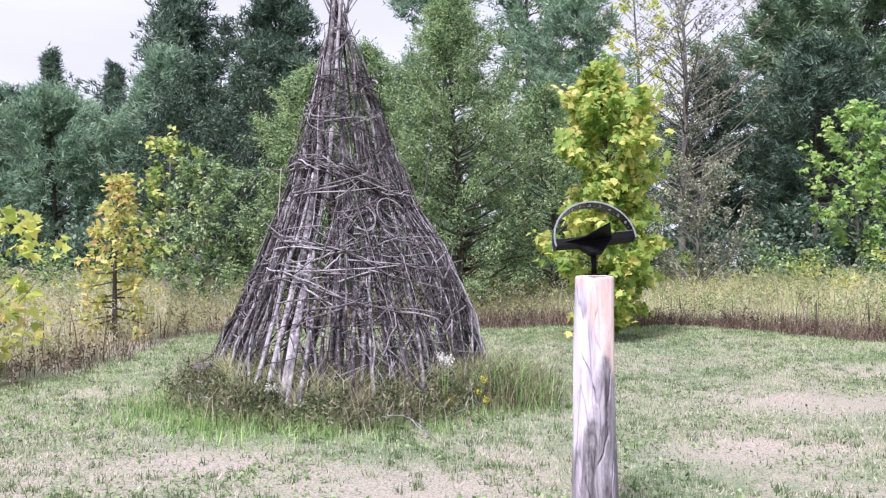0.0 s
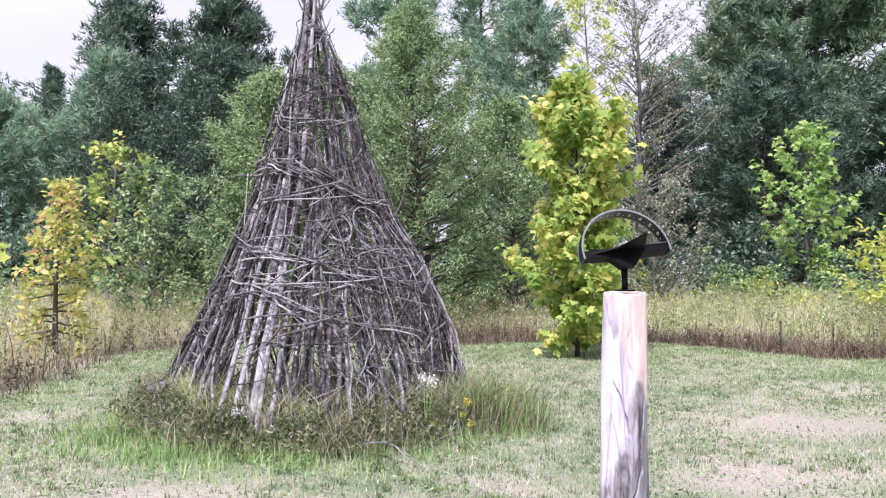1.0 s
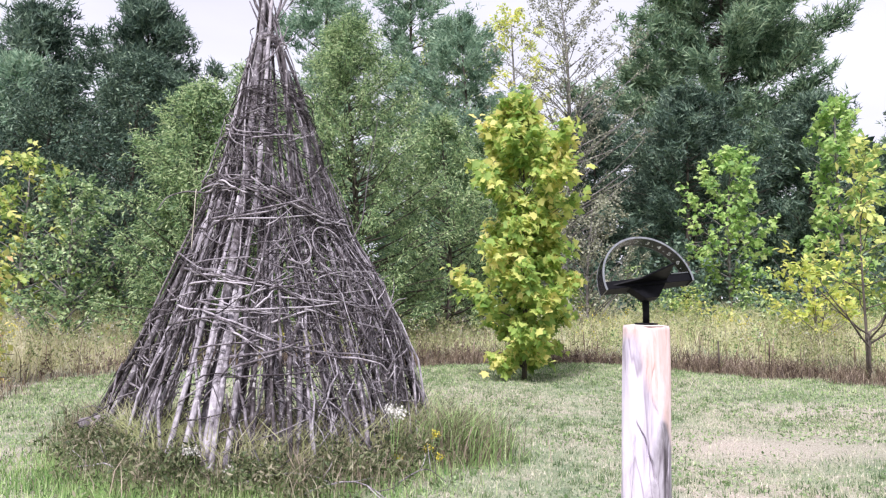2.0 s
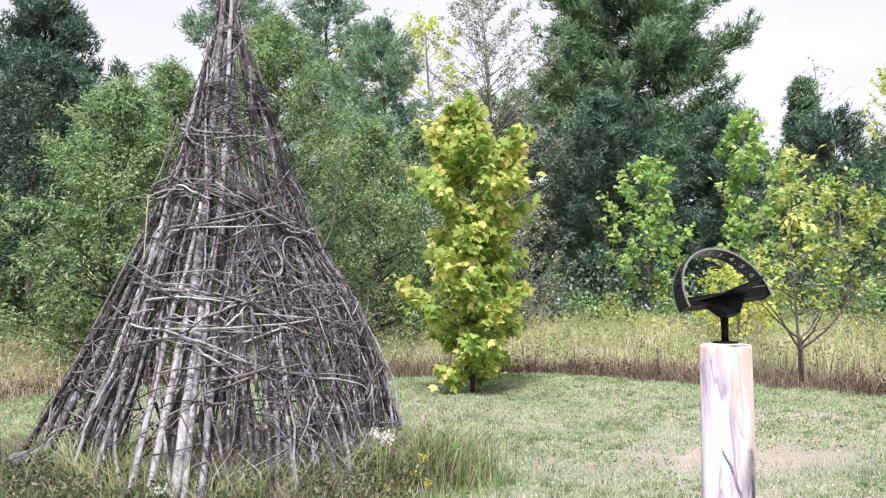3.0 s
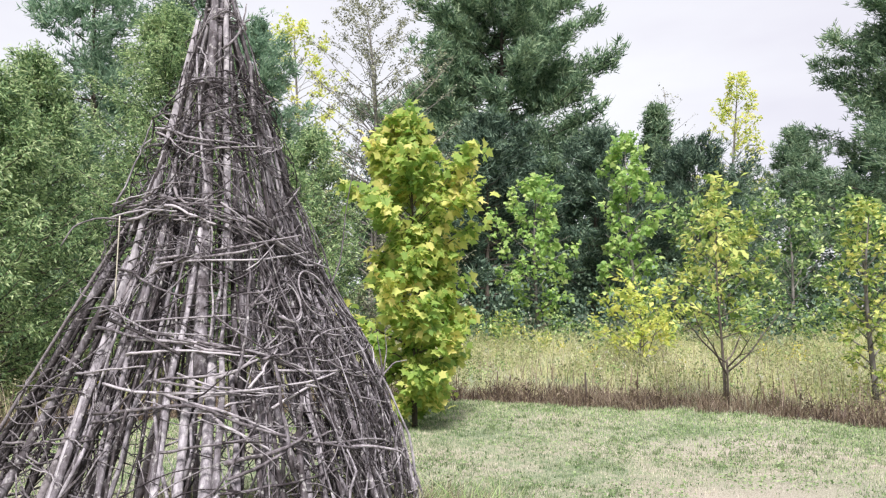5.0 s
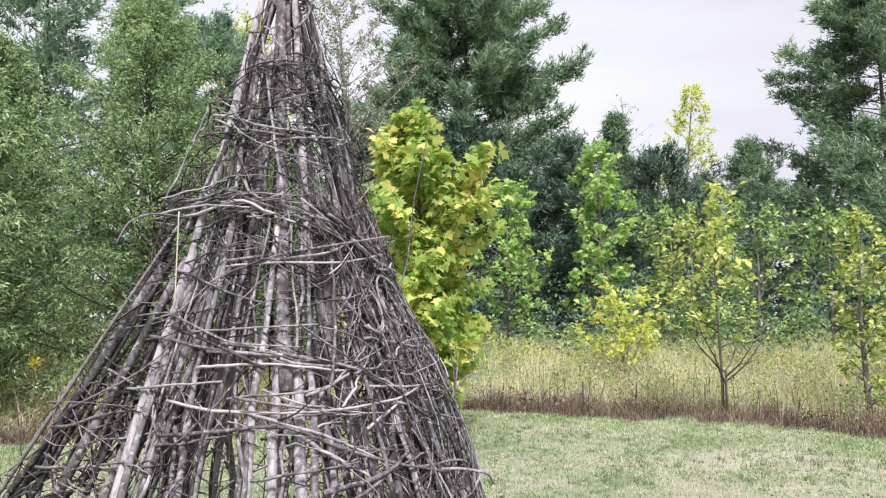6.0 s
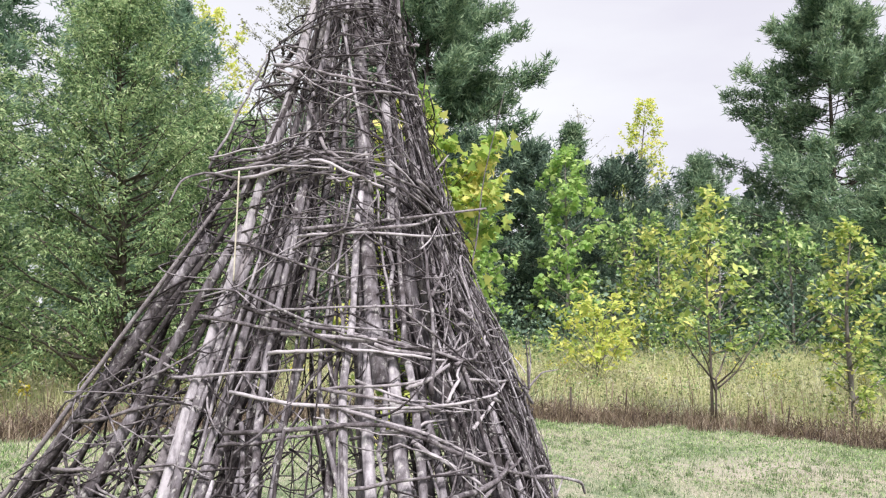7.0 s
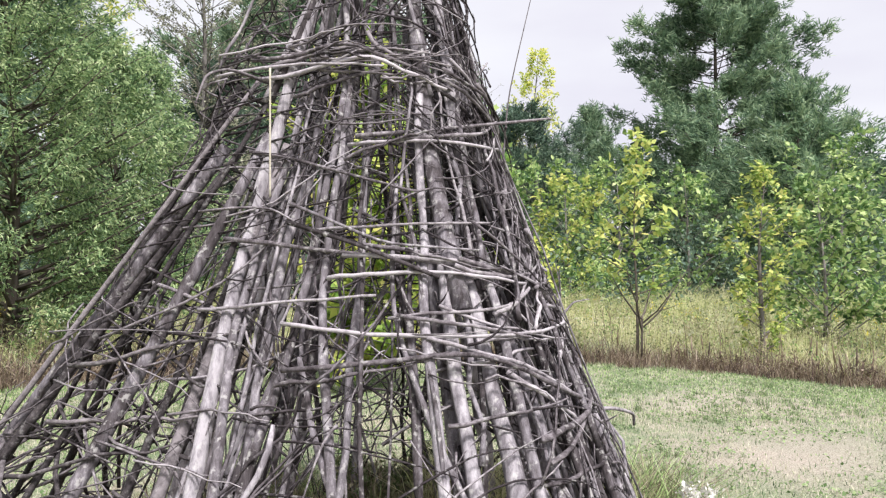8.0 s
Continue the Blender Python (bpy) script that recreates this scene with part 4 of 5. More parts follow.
    # cross plate, bow-shaped, with the three-cornered gnomon
    slab("cross_plate", [C - u * 0.234 - a * 0.035, C - u * 0.1 - a * 0.05, C + u * 0.1 - a * 0.05, C + u * 0.234 - a * 0.035, C + u * 0.234 + a * 0.03, C + u * 0.09 + a * 0.035, C - u * 0.09 + a * 0.035, C - u * 0.234 + a * 0.03], 0.042, up, M_IRON)
    slab("gnomon", [C - u * 0.21 + a * 0.025, C + u * 0.10 + a * 0.025, C + u * 0.045 + a * 0.225, C - u * 0.06 + a * 0.085], 0.009, up, M_IRON)
    slab("keel", [C - u * 0.12 - up * 0.008, C - u * 0.045 - up * 0.085, C + u * 0.03 - up * 0.085, C + u * 0.10 - up * 0.008], 0.05, a, M_IRON)
    slab("edge_strip", [C + u * 0.13 + a * 0.032 + up * 0.0232, C + u * 0.230 + a * 0.028 + up * 0.0232, C + u * 0.230 + a * 0.036 + up * 0.0232, C + u * 0.13 + a * 0.04 + up * 0.0232], 0.004, up, M_PALEEDGE, "thin pale metal line along the edge")
    v, f = tube([(0.997, 4.525, 1.40), (0.997, 4.525, 1.47), (0.992, 4.522, 1.55)], [0.017, 0.016, 0.02], 12)
    mesh_object("stem", v, f, M_IRON, dial, smooth=True)
    v, f = tube([(0.997, 4.525, 1.4095), (0.997, 4.525, 1.417)], [0.058, 0.055], 24)
    mesh_object("base_flange", v, f, M_IRON, dial)
    # numerals stand for cut-out figures: inner ones pale like sky, outer dark
    marks = (("9", 159), ("10", 144), ("11", 129), ("12", 114), ("1", 99), ("2", 84), ("3", 69), ("4", 54), ("5", 39), ("6", 24))
    for text, deg, outer in [(*q, w) for q in marks for w in (False, True)]:
        for body, d, size in ((text, deg, 0.042), (".", deg - 7.5, 0.04)):
            t = radians(d)
            e = Vector(tuple(u * math.cos(t) + up * math.sin(t)))
            tang = Vector(tuple(-u * math.sin(t) + up * math.cos(t)))
            cu = bpy.data.curves.new("numeral", "FONT")
            cu.body, cu.size, cu.extrude, cu.align_x, cu.align_y = body, size, 0.0006, "CENTER", "CENTER"
            tmp = bpy.data.objects.new("numeral", cu)
            me = bpy.data.meshes.new_from_object(tmp)
            bpy.data.objects.remove(tmp)
            me.materials.clear()
            me.materials.append(M_IRON if outer else M_NUMERAL)
            xa, za = (tang, e) if outer else (-tang, -e)
            ya = za.cross(xa)
            mat = Matrix((xa, ya, za)).transposed().to_4x4()
            mat.translation = Vector(tuple(C)) + e * (R + 0.0096 if outer else R - 0.0016)
            me.transform(mat)
            ob = new("numeral" if body != "." else "hour_dot", me)
            ob.parent = dial
    return dial


build_sundial()


# ---- trees ----
def bent(p0, d, length, n, rng, lift=0.0, wob=0.08):
    s = np.linspace(0, 1, n)[:, None]
    pts = p0 + d * length * s
    pts[:, 2:3] += lift * length * s ** 2
    pts += np.cumsum(rng.normal(0, wob * length / n, (n, 3)), axis=0) * (s > 0)
    return pts


GROUPS = {"pine_tree": "pines round the clearing", "cedar_tree": "cedars behind the hut", "shrub": "shrubs round the meadow", "maple_sapling": "saplings at the wood's edge", "birch_tree": "birches in the woods", "spruce_tree": "far spruces"}
CROWNS = {
    # branch density, where the crown starts, rise, lift, outline by height
    "pine": dict(start=0.06, rise=0.10, lift=0.16, shape=[(0, 0.75), (0.3, 1.0), (0.6, 0.8), (0.85, 0.45), (1, 0.08)]),
    "cone": dict(start=0.03, rise=-0.05, lift=0.05, shape=[(0, 1.0), (0.15, 1.0), (0.5, 0.68), (0.8, 0.33), (1, 0.04)]),
    "cedar": dict(start=0.02, rise=0.35, lift=0.2, shape=[(0, 0.85), (0.2, 1.0), (0.55, 0.85), (0.85, 0.45), (1, 0.08)]),
    "round": dict(start=0.18, rise=0.5, lift=0.1, shape=[(0, 0.55), (0.3, 1.0), (0.65, 0.95), (0.88, 0.6), (1, 0.15)]),
    "sapling": dict(start=0.33, rise=0.4, lift=0.05, shape=[(0, 0.95), (0.3, 1.0), (0.6, 0.62), (0.85, 0.35), (1, 0.06)]),
    "column": dict(start=0.03, rise=0.6, lift=0.1, shape=[(0, 0.7), (0.2, 0.95), (0.5, 1.0), (0.8, 0.75), (1, 0.15)]),
    "maple": dict(start=0.06, rise=0.45, lift=0.05, shape=[(0, 0.5), (0.1, 0.6), (0.24, 1.0), (0.34, 0.72), (0.5, 0.8), (0.68, 1.15), (0.78, 0.95), (0.88, 0.45), (1, 0.03)]),
    "bush": dict(start=0.0, rise=0.8, lift=0.0, shape=[(0, 0.9), (0.4, 1.0), (0.8, 0.75), (1, 0.3)]),
}


def tree(name, label, category, x, y, h, w, shape, leaf, leaf_mat, bark, size, n_branch, n_leaf, seed, trunk_r=None, group="", width=0.6, lean=(0, 0), ragged=0.35):
    """A tree: tapered trunk with limbs, and a crown of many leaves or needle tufts carried on twigs."""
    rng = np.random.default_rng(seed)
    c = CROWNS[shape]
    z0 = float(ground_z(x, y)) - 0.05
    ob = empty(name, x, y, z0, rng.uniform(0, 360))
    tagged(ob, label, category, group or GROUPS.get(name, ""))
    tr = trunk_r or 0.012 * h + 0.02
    zs = np.linspace(0, 1, 10)
    spine = np.stack([0.03 * h * np.sin(zs * 4 + seed) * zs + lean[0] * zs, 0.03 * h * np.sin(zs * 3 + 2 * seed) * zs + lean[1] * zs, zs * h], -1)
    wood = [tube(spine, tr * np.linspace(1, 0.08, 10), 7)]
    limbs_apart = name in ("maple_tree", "maple_sapling", "larch_sapling", "shrub", "birch_tree", "dead_tree")
    broad = limbs_apart and name not in ("maple_tree", "larch_sapling")
    layer = 0.38 if shape == "pine" or broad else 0.7
    cen, aim = [], []
    per = max(4, int(n_leaf * (1.5 if shape == "cedar" and leaf == "leaf" else 1) / n_branch))
    for i in range(n_branch):
        f = (i + rng.uniform(0, 1)) / n_branch
        f = c["start"] + (1 - c["start"]) * f ** 0.92
        rel = (f - c["start"]) / (1 - c["start"])
        R = w * 0.5 * float(np.interp(rel, [a for a, _ in c["shape"]], [b for _, b in c["shape"]])) * (1 + rng.uniform(-ragged, ragged) * (1.7 if shape == "pine" and w < 10 else 1.0))
        az = i * 2.39996 + rng.normal(0, 0.5)
        rise = c["rise"] + 0.5 * rel ** 2 + rng.normal(0, 0.15)
        d = np.array([math.cos(az), math.sin(az), rise])
        L = R
        p0 = np.array([np.interp(f, zs, spine[:, k]) for k in range(3)])
        p0[2] = max(0.05, p0[2] - rise * L * 0.5)
        n = 6
        pts = bent(p0, d, L, n, rng, c["lift"] * 0.5)
        br = max(0.006, tr * (1 - f) * 0.35 + 0.006)
        limb = tube(pts, br * np.linspace(1, 0.25, n), 4)
        if limbs_apart:
            mesh_object("limb", limb[0], limb[1], bark, ob, smooth=True)
        else:
            wood.append(limb)
        # twigs carrying the leaves
        k = max(2, per // (11 if broad else 7))
        t = rng.uniform(0.25, 1.0, k) ** 0.8
        idx = t * (n - 1)
        base = np.stack([np.interp(idx, np.arange(n), pts[:, q]) for q in range(3)], -1)
        tw = unit(d[None] * 0.7 + rng.normal(0, 0.75, (k, 3)) * np.array([1, 1, layer]) + np.array([0, 0, 0.12]))
        tl = (0.16 * w * rng.uniform(0.3, 1.0, k) * (1.15 - t * 0.5))[:, None] * min(1.0, 2.2 / max(w, 0.1) + 0.35)
        m = max(1, per // k)
        ss = rng.uniform(0.1, 1.05, (k, m, 1))
        lc = base[:, None, :] + tw[:, None, :] * tl[:, None, :] * ss + rng.normal(0, size * 0.5, (k, m, 3))
        cen.append(lc.reshape(-1, 3))
        aim.append(np.repeat(tw, m, axis=0))
    cen, aim = np.concatenate(cen), np.concatenate(aim)
    ok = cen[:, 2] > 0.05
    cen, aim = cen[ok], aim[ok]
    if leaf == "needle":
        v, fc = needle_mesh(rng, cen, aim, size * 0.85, 7, 0.11)
    elif leaf == "lobed":
        v, fc = lobed_mesh(rng, cen, aim, size)
    elif shape == "cedar":
        v, fc = leaf_mesh(rng, cen, aim + np.array([0, 0, -0.45]), size * 1.2, 0.28, 0.8)
    else:
        v, fc = leaf_mesh(rng, cen, aim + np.array([0, 0, -0.45 if broad else -0.25]), size, width, 1.1 if broad else 0.5)
    v2, f2 = joined(wood)
    mesh_object("trunk", v2, f2, bark, ob, smooth=True)
    mesh_object("crown", v, fc, leaf_mat, ob)
    return ob


PINE_L, SPRUCE_L = "tall dark green white pine behind the meadow", "narrow dark spruce in the far woods"
TREES = [
    # name, label, x, y, height, width, shape, leaf, material, bark, size, branches, leaves
    ("pine_tree", PINE_L, 24, 46, 26, 15.5, "pine", "needle", M_PINE, M_TRUNK, 0.55, 150, 30000),
    ("pine_tree", "broad white pine with layered open boughs against the sky", 42.6, 27.8, 21.5, 13.5, "pine", "needle", M_PINE, M_TRUNK, 0.44, 140, 21000),
    ("pine_tree", "pale green white pine rising behind the cedar", 4.2, 47, 22, 8, "pine", "needle", M_BLUE, M_TRUNK, 0.48, 100, 5200),
    ("pine_tree", "dark pine with a ragged crown at the wood's edge", -9.0, 39, 14.2, 8.0, "pine", "needle", M_DARK, M_TRUNK, 0.42, 120, 8000),
    ("pine_tree", "dark pine with a ragged crown at the wood's edge", -13.9, 38, 13.2, 8.4, "pine", "needle", M_DARK, M_TRUNK, 0.42, 110, 6500),
    ("pine_tree", "soft blue-green pine beside the meadow", -16.0, 30, 7.1, 7.0, "cedar", "needle", M_BLUE, M_TRUNK, 0.32, 110, 6500),
    ("spruce_tree", SPRUCE_L, -37.5, 68, 19.6, 3.8, "cone", "needle", M_DARK, M_TRUNK, 0.5, 80, 4000),
    ("spruce_tree", SPRUCE_L, -31.5, 68, 18.2, 3.4, "cone", "needle", M_DARK, M_TRUNK, 0.5, 80, 4000),
    ("cedar_tree", "dense olive-green cedar behind the stick hut", 0.2, 20.8, 8.6, 4.2, "cedar", "leaf", M_CEDAR, M_TRUNK, 0.085, 200, 40000),
    ("cedar_tree", "slender olive cedar in the woods behind the hut", -2.9, 24.5, 8.0, 4.0, "cedar", "leaf", M_CEDAR, M_TRUNK, 0.11, 140, 22000),
    ("cedar_tree", "dark green cedar beside the meadow", -6.6, 25.5, 8.4, 4.4, "cedar", "leaf", M_DARK, M_TRUNK, 0.13, 130, 16000),
    ("cedar_tree", "dark green cedar beside the meadow", -9.8, 27, 8.0, 4.6, "cedar", "leaf", M_DARK, M_TRUNK, 0.13, 130, 15000),
    ("birch_tree", "half-bare grey birch with sparse olive leaves", 9.8, 33, 14.5, 6.0, "round", "leaf", M_OLIVE, M_GREYTRUNK, 0.11, 130, 13000),
    ("birch_tree", "tall birch with yellowing top leaves in the woods", 13.5, 56, 22, 7.0, "round", "leaf", M_YELLOW, M_GREYTRUNK, 0.28, 70, 5000),
    ("birch_tree", "tall birch with yellowing top leaves in the woods", 8.5, 58, 21, 7.0, "round", "leaf", M_LIME, M_GREYTRUNK, 0.28, 70, 5000),
    ("maple_sapling", "young maple with spreading lime leaves at the wood's edge", 14.6, 27.6, 6.2, 3.2, "round", "lobed", M_SAPLEAF, M_GREYTRUNK, 0.22, 40, 1500),
    ("maple_sapling", "young bright green maple in front of dark pines", 18.4, 26.4, 8.0, 2.9, "column", "lobed", M_SAPLEAF, M_GREYTRUNK, 0.23, 48, 1800),
    ("poplar_tree", "slender yellow-green poplar far in the woods", 50, 49, 21, 5.0, "column", "leaf", M_YELLOW, M_GREYTRUNK, 0.3, 70, 4500),
    ("dead_tree", "bare grey tree among the far pines", 43, 50, 19.5, 5.0, "round", "leaf", M_OLIVE, M_GREYTRUNK, 0.2, 60, 500),
]


def build_trees():
    for k, (name, label, x, y, h, w, shape, leaf, mat, bark, size, nb, nl) in enumerate(TREES):
        tree(name, label, "tree", x, y, h, w, shape, leaf, mat, bark, size, nb, nl, 100 + k)


build_trees()
tree("maple_tree", "slim young maple with lime and yellow leaves on the lawn", "tree", 3.0, 14.35, 5.15, 1.78, "maple", "lobed", M_MAPLE, M_TRUNK, 0.155, 100, 8600, 7, trunk_r=0.05, ragged=0.6)
tree("maple_sapling", "thin young tree with sparse lime leaves and bare low boughs", "tree", 9.42, 13.75, 4.5, 1.9, "sapling", "leaf", M_LIME, M_TRUNK, 0.17, 26, 560, 21, 0.034)


def build_low_boughs():
    """The thin sapling's own bare forked low boughs, kept as a separate object."""
    rng = np.random.default_rng(5)
    ob = empty("sapling_low_boughs", 9.36, 13.62, float(ground_z(9.36, 13.62)) - 0.03)
    tagged(ob, "bare dark forked low boughs of the thin sapling", "shrub")
    for az, ln, h0 in ((200, 1.3, 0.75), (350, 1.25, 0.8), (170, 0.9, 1.0), (20, 0.9, 1.05), (260, 0.7, 0.9)):
        a = radians(az)
        d = np.array([math.cos(a), math.sin(a), 0.75])
        p0 = np.array([0, 0, h0 * 0.2])
        pts = np.concatenate([[np.zeros(3)], bent(p0 + np.array([0, 0, h0 * 0.7]), d, ln, 7, rng, 0.2, 0.12)])
        v, f = tube(pts, np.linspace(0.026, 0.007, 8), 6)
        limb = mesh_object("stem", v, f, M_TRUNK, ob, smooth=True)
        for q in (4, 6):
            e = unit(d + rng.normal(0, 0.5, 3)) * rng.uniform(0.25, 0.5)
            v, f = tube([pts[q], pts[q] + e * 0.5 + rng.normal(0, 0.02, 3), pts[q] + e], [0.009, 0.007, 0.004], 5)
            mesh_object("twig", v, f, M_TRUNK, limb, smooth=True)


build_low_boughs()

MORE = [
    ("pine_tree", "tall pine behind the cedars, needles paled for haze", -0.3, 44, 20, 6.4, "pine", "needle", M_BLUE, M_TRUNK, 0.44, 100, 4800),
    ("pine_tree", "mid-green pine in the woods behind the hut", -2.6, 35, 8.8, 5.5, "pine", "needle", M_PINE, M_TRUNK, 0.36, 100, 5000),
    ("pine_tree", "mid-green pine in the woods behind the hut", 6.6, 40, 15, 7, "pine", "needle", M_BLUE, M_TRUNK, 0.4, 90, 4600),
    # dark needles here paint the shaded gaps behind the lighter saplings
    ("pine_tree", "shaggy pine filling the wood's edge", 12.8, 38, 10, 6, "pine", "needle", M_DARK, M_TRUNK, 0.36, 90, 4600),
    ("pine_tree", "shaggy pine filling the wood's edge", 18.5, 38, 10, 7, "pine", "needle", M_DARK, M_TRUNK, 0.36, 90, 4600),
    ("pine_tree", "shaggy dark pine behind the saplings", 15.5, 33, 9.5, 7, "pine", "needle", M_DARK, M_TRUNK, 0.36, 90, 5600),
    ("pine_tree", "shaggy dark pine behind the saplings", 20.5, 31.5, 9, 6.5, "pine", "needle", M_DARK, M_TRUNK, 0.36, 90, 5600),
    ("pine_tree", "low spreading pine beyond the meadow", 34, 21, 7.5, 8, "pine", "needle", M_PINE, M_TRUNK, 0.36, 90, 5000),
    ("pine_tree", "low spreading pine beyond the meadow", 33, 35, 8, 7, "pine", "needle", M_PINE, M_TRUNK, 0.38, 90, 5000),
    ("pine_tree", "dark pine far in the woods", 47, 41, 14, 8, "pine", "needle", M_PINE, M_TRUNK, 0.45, 80, 5000),
    ("pine_tree", "dark pine far in the woods", 38, 46, 16, 6, "cone", "needle", M_PINE, M_TRUNK, 0.45, 80, 5000),
    ("pine_tree", "soft green young pine by the meadow", -12.0, 31, 9.0, 5.2, "cedar", "needle", M_BLUE, M_TRUNK, 0.32, 100, 5500),
    ("pine_tree", "dark pine in the woods behind the hut", -6.6, 33, 9.2, 5.6, "cone", "needle", M_DARK, M_TRUNK, 0.36, 100, 5000),
    ("pine_tree", "soft green pine behind the meadow", -20.5, 28, 7.0, 6.5, "cedar", "needle", M_BLUE, M_TRUNK, 0.34, 90, 4600),
    ("pine_tree", "dark pine far behind the meadow", -34, 56, 13, 9, "pine", "needle", M_DARK, M_TRUNK, 0.45, 80, 5000),
    ("cedar_tree", "bushy green cedar behind the lawn", 3.1, 23.6, 6.6, 3.8, "cedar", "leaf", M_CEDAR, M_TRUNK, 0.12, 120, 14000),
    ("cedar_tree", "bushy green cedar behind the lawn", 5.6, 27.5, 7.4, 4.2, "cedar", "leaf", M_CEDAR, M_TRUNK, 0.13, 110, 12000),
    ("cedar_tree", "dark cedar behind the wing of the hut", -3.6, 19.0, 6.2, 3.4, "cedar", "leaf", M_CEDAR, M_TRUNK, 0.095, 150, 24000),
    ("shrub", "grey-green shrub at the wood's edge", 8.2, 25.5, 4.2, 3.6, "bush", "leaf", M_OLIVE, M_GREYTRUNK, 0.12, 60, 3600),
    ("shrub", "leafy green shrub beside the meadow", -6.5, 19.5, 3.9, 2.2, "bush", "leaf", M_CEDAR, M_GREYTRUNK, 0.12, 60, 4200),
    ("maple_sapling", "lime-leaved young maple under the dark pines", -8.6, 22.5, 4.9, 2.6, "round", "lobed", M_LIME, M_GREYTRUNK, 0.17, 40, 900),
    ("larch_sapling", "small yellow and orange sapling in the meadow", -6.2, 14.0, 3.1, 1.35, "cone", "leaf", M_ORANGE, M_TRUNK, 0.13, 44, 1500),
    ("shrub", "yellowing maple shrub at the lawn's edge", -6.4, 10.6, 2.2, 2.0, "bush", "lobed", M_YELLOW, M_GREYTRUNK, 0.16, 16, 260),
    ("shrub", "low shrub with yellow and orange leaves", -6.3, 9.6, 1.25, 1.3, "bush", "lobed", M_ORANGE, M_GREYTRUNK, 0.13, 24, 600),
    ("shrub", "bright yellow-green shrub in the meadow", 12.2, 19.2, 2.2, 2.6, "bush", "leaf", M_YELLOW, M_GREYTRUNK, 0.18, 30, 900),
    ("shrub", "lime-green shrub at the meadow's back", 18.6, 22.0, 4.4, 3.4, "bush", "leaf", M_LIME, M_GREYTRUNK, 0.22, 30, 1500),
    ("shrub", "lime-green shrub at the meadow's back", 22.5, 19.4, 4.6, 3.4, "bush", "leaf", M_GREEN, M_GREYTRUNK, 0.22, 30, 1500),
    ("shrub", "green shrub at the meadow's back", 23.4, 23.0, 5.2, 4.2, "bush", "leaf", M_GREEN, M_GREYTRUNK, 0.22, 34, 2000),
    ("shrub", "green shrub at the meadow's back", 22, 26.0, 5.2, 4.4, "bush", "leaf", M_GREEN, M_GREYTRUNK, 0.22, 34, 2000),
    ("shrub", "green shrub at the meadow's back", 24.5, 14.8, 5.4, 4.4, "bush", "leaf", M_GREEN, M_GREYTRUNK, 0.22, 34, 2000),
    ("maple_sapling", "slender sapling with hanging yellow-green leaves", 11.9, 12.3, 4.1, 1.3, "column", "leaf", M_LIME, M_GREYTRUNK, 0.13, 36, 1500),
    ("shrub", "dense green shrub beside the lawn", 15.2, 12.2, 3.8, 3.0, "bush", "leaf", M_GREEN, M_GREYTRUNK, 0.17, 40, 2600),
    ("shrub", "dense green shrub beside the lawn", 14.8, 8.8, 3.6, 3.2, "bush", "leaf", M_CEDAR, M_GREYTRUNK, 0.13, 50, 4000),
    ("pine_tree", "bushy pine behind the shrubs", 27, 17, 8, 7, "pine", "needle", M_PINE, M_TRUNK, 0.34, 90, 4600),
    ("pine_tree", "bushy pine behind the shrubs", 26, 30.5, 9, 7, "pine", "needle", M_DARK, M_TRUNK, 0.34, 90, 4600),
]


def build_more_trees():
    for k, (name, label, x, y, h, w, shape, leaf, mat, bark, size, nb, nl) in enumerate(MORE):
        tree(name, label, "shrub" if name == "shrub" else "tree", x, y, h, w, shape, leaf, mat, bark, size, nb, nl, 300 + k)


build_more_trees()


def build_far_woods():
    """The closed edge of the woods far behind, and the undergrowth before it."""
    rng = np.random.default_rng(51)
    cen, aim = [], []
    for i in range(84):
        b = radians(rng.uniform(-48, 100))
        d = rng.uniform(58, 92)
        x, y, h, w = d * math.sin(b), 4 + d * math.cos(b), rng.uniform(8, 13.5), rng.uniform(5, 8)
        n = 650
        f = rng.uniform(0, 1, n)
        R = w * 0.5 * (1 - f ** 1.6) ** 0.7 * rng.uniform(0.5, 1.1, n) * (1 + 0.25 * np.sin(f * 23 + i))
        a = rng.uniform(0, 6.283, n)
        cen.append(np.stack([x + R * np.cos(a), y + R * np.sin(a), ground_z(x, y) + f * h], -1))
        aim.append(np.stack([np.cos(a), np.sin(a), 0.2 + 0 * a], -1))
    v, f = leaf_mesh(rng, np.concatenate(cen), np.concatenate(aim), 0.85, 0.7)
    tagged(mesh_object("far_woods", v, f, M_DARK), "dark mixed woods far behind the clearing", "woods", kind="stuff")
    # undergrowth takes the dark needle colour as painted shade behind the shrubs
    n = 110000
    x, y = rng.uniform(-28, 34, n), rng.uniform(6, 39, n)
    o = outside(x, y)
    keep = (o > 9.5) & (o < 21) & (np.sin(0.9 * x + 1.2 * np.sin(0.7 * y)) * np.sin(0.8 * y + 0.6) > -0.35)
    x, y = x[keep], y[keep]
    top = 1.2 + 1.5 * np.clip(np.sin(0.7 * x + 2) * np.sin(0.9 * y) + 0.5, 0, 1.5)
    z = ground_z(x, y) + top * rng.uniform(0, 1, len(x)) ** 0.7
    v, f = leaf_mesh(rng, np.stack([x, y, z], -1), rng.normal(0, 1, (len(x), 3)), 0.17, 0.6)
    tagged(mesh_object("undergrowth", v, f, M_DARK), "tangled undergrowth along the wood's edge, coloured dark for shade", "undergrowth", kind="stuff")


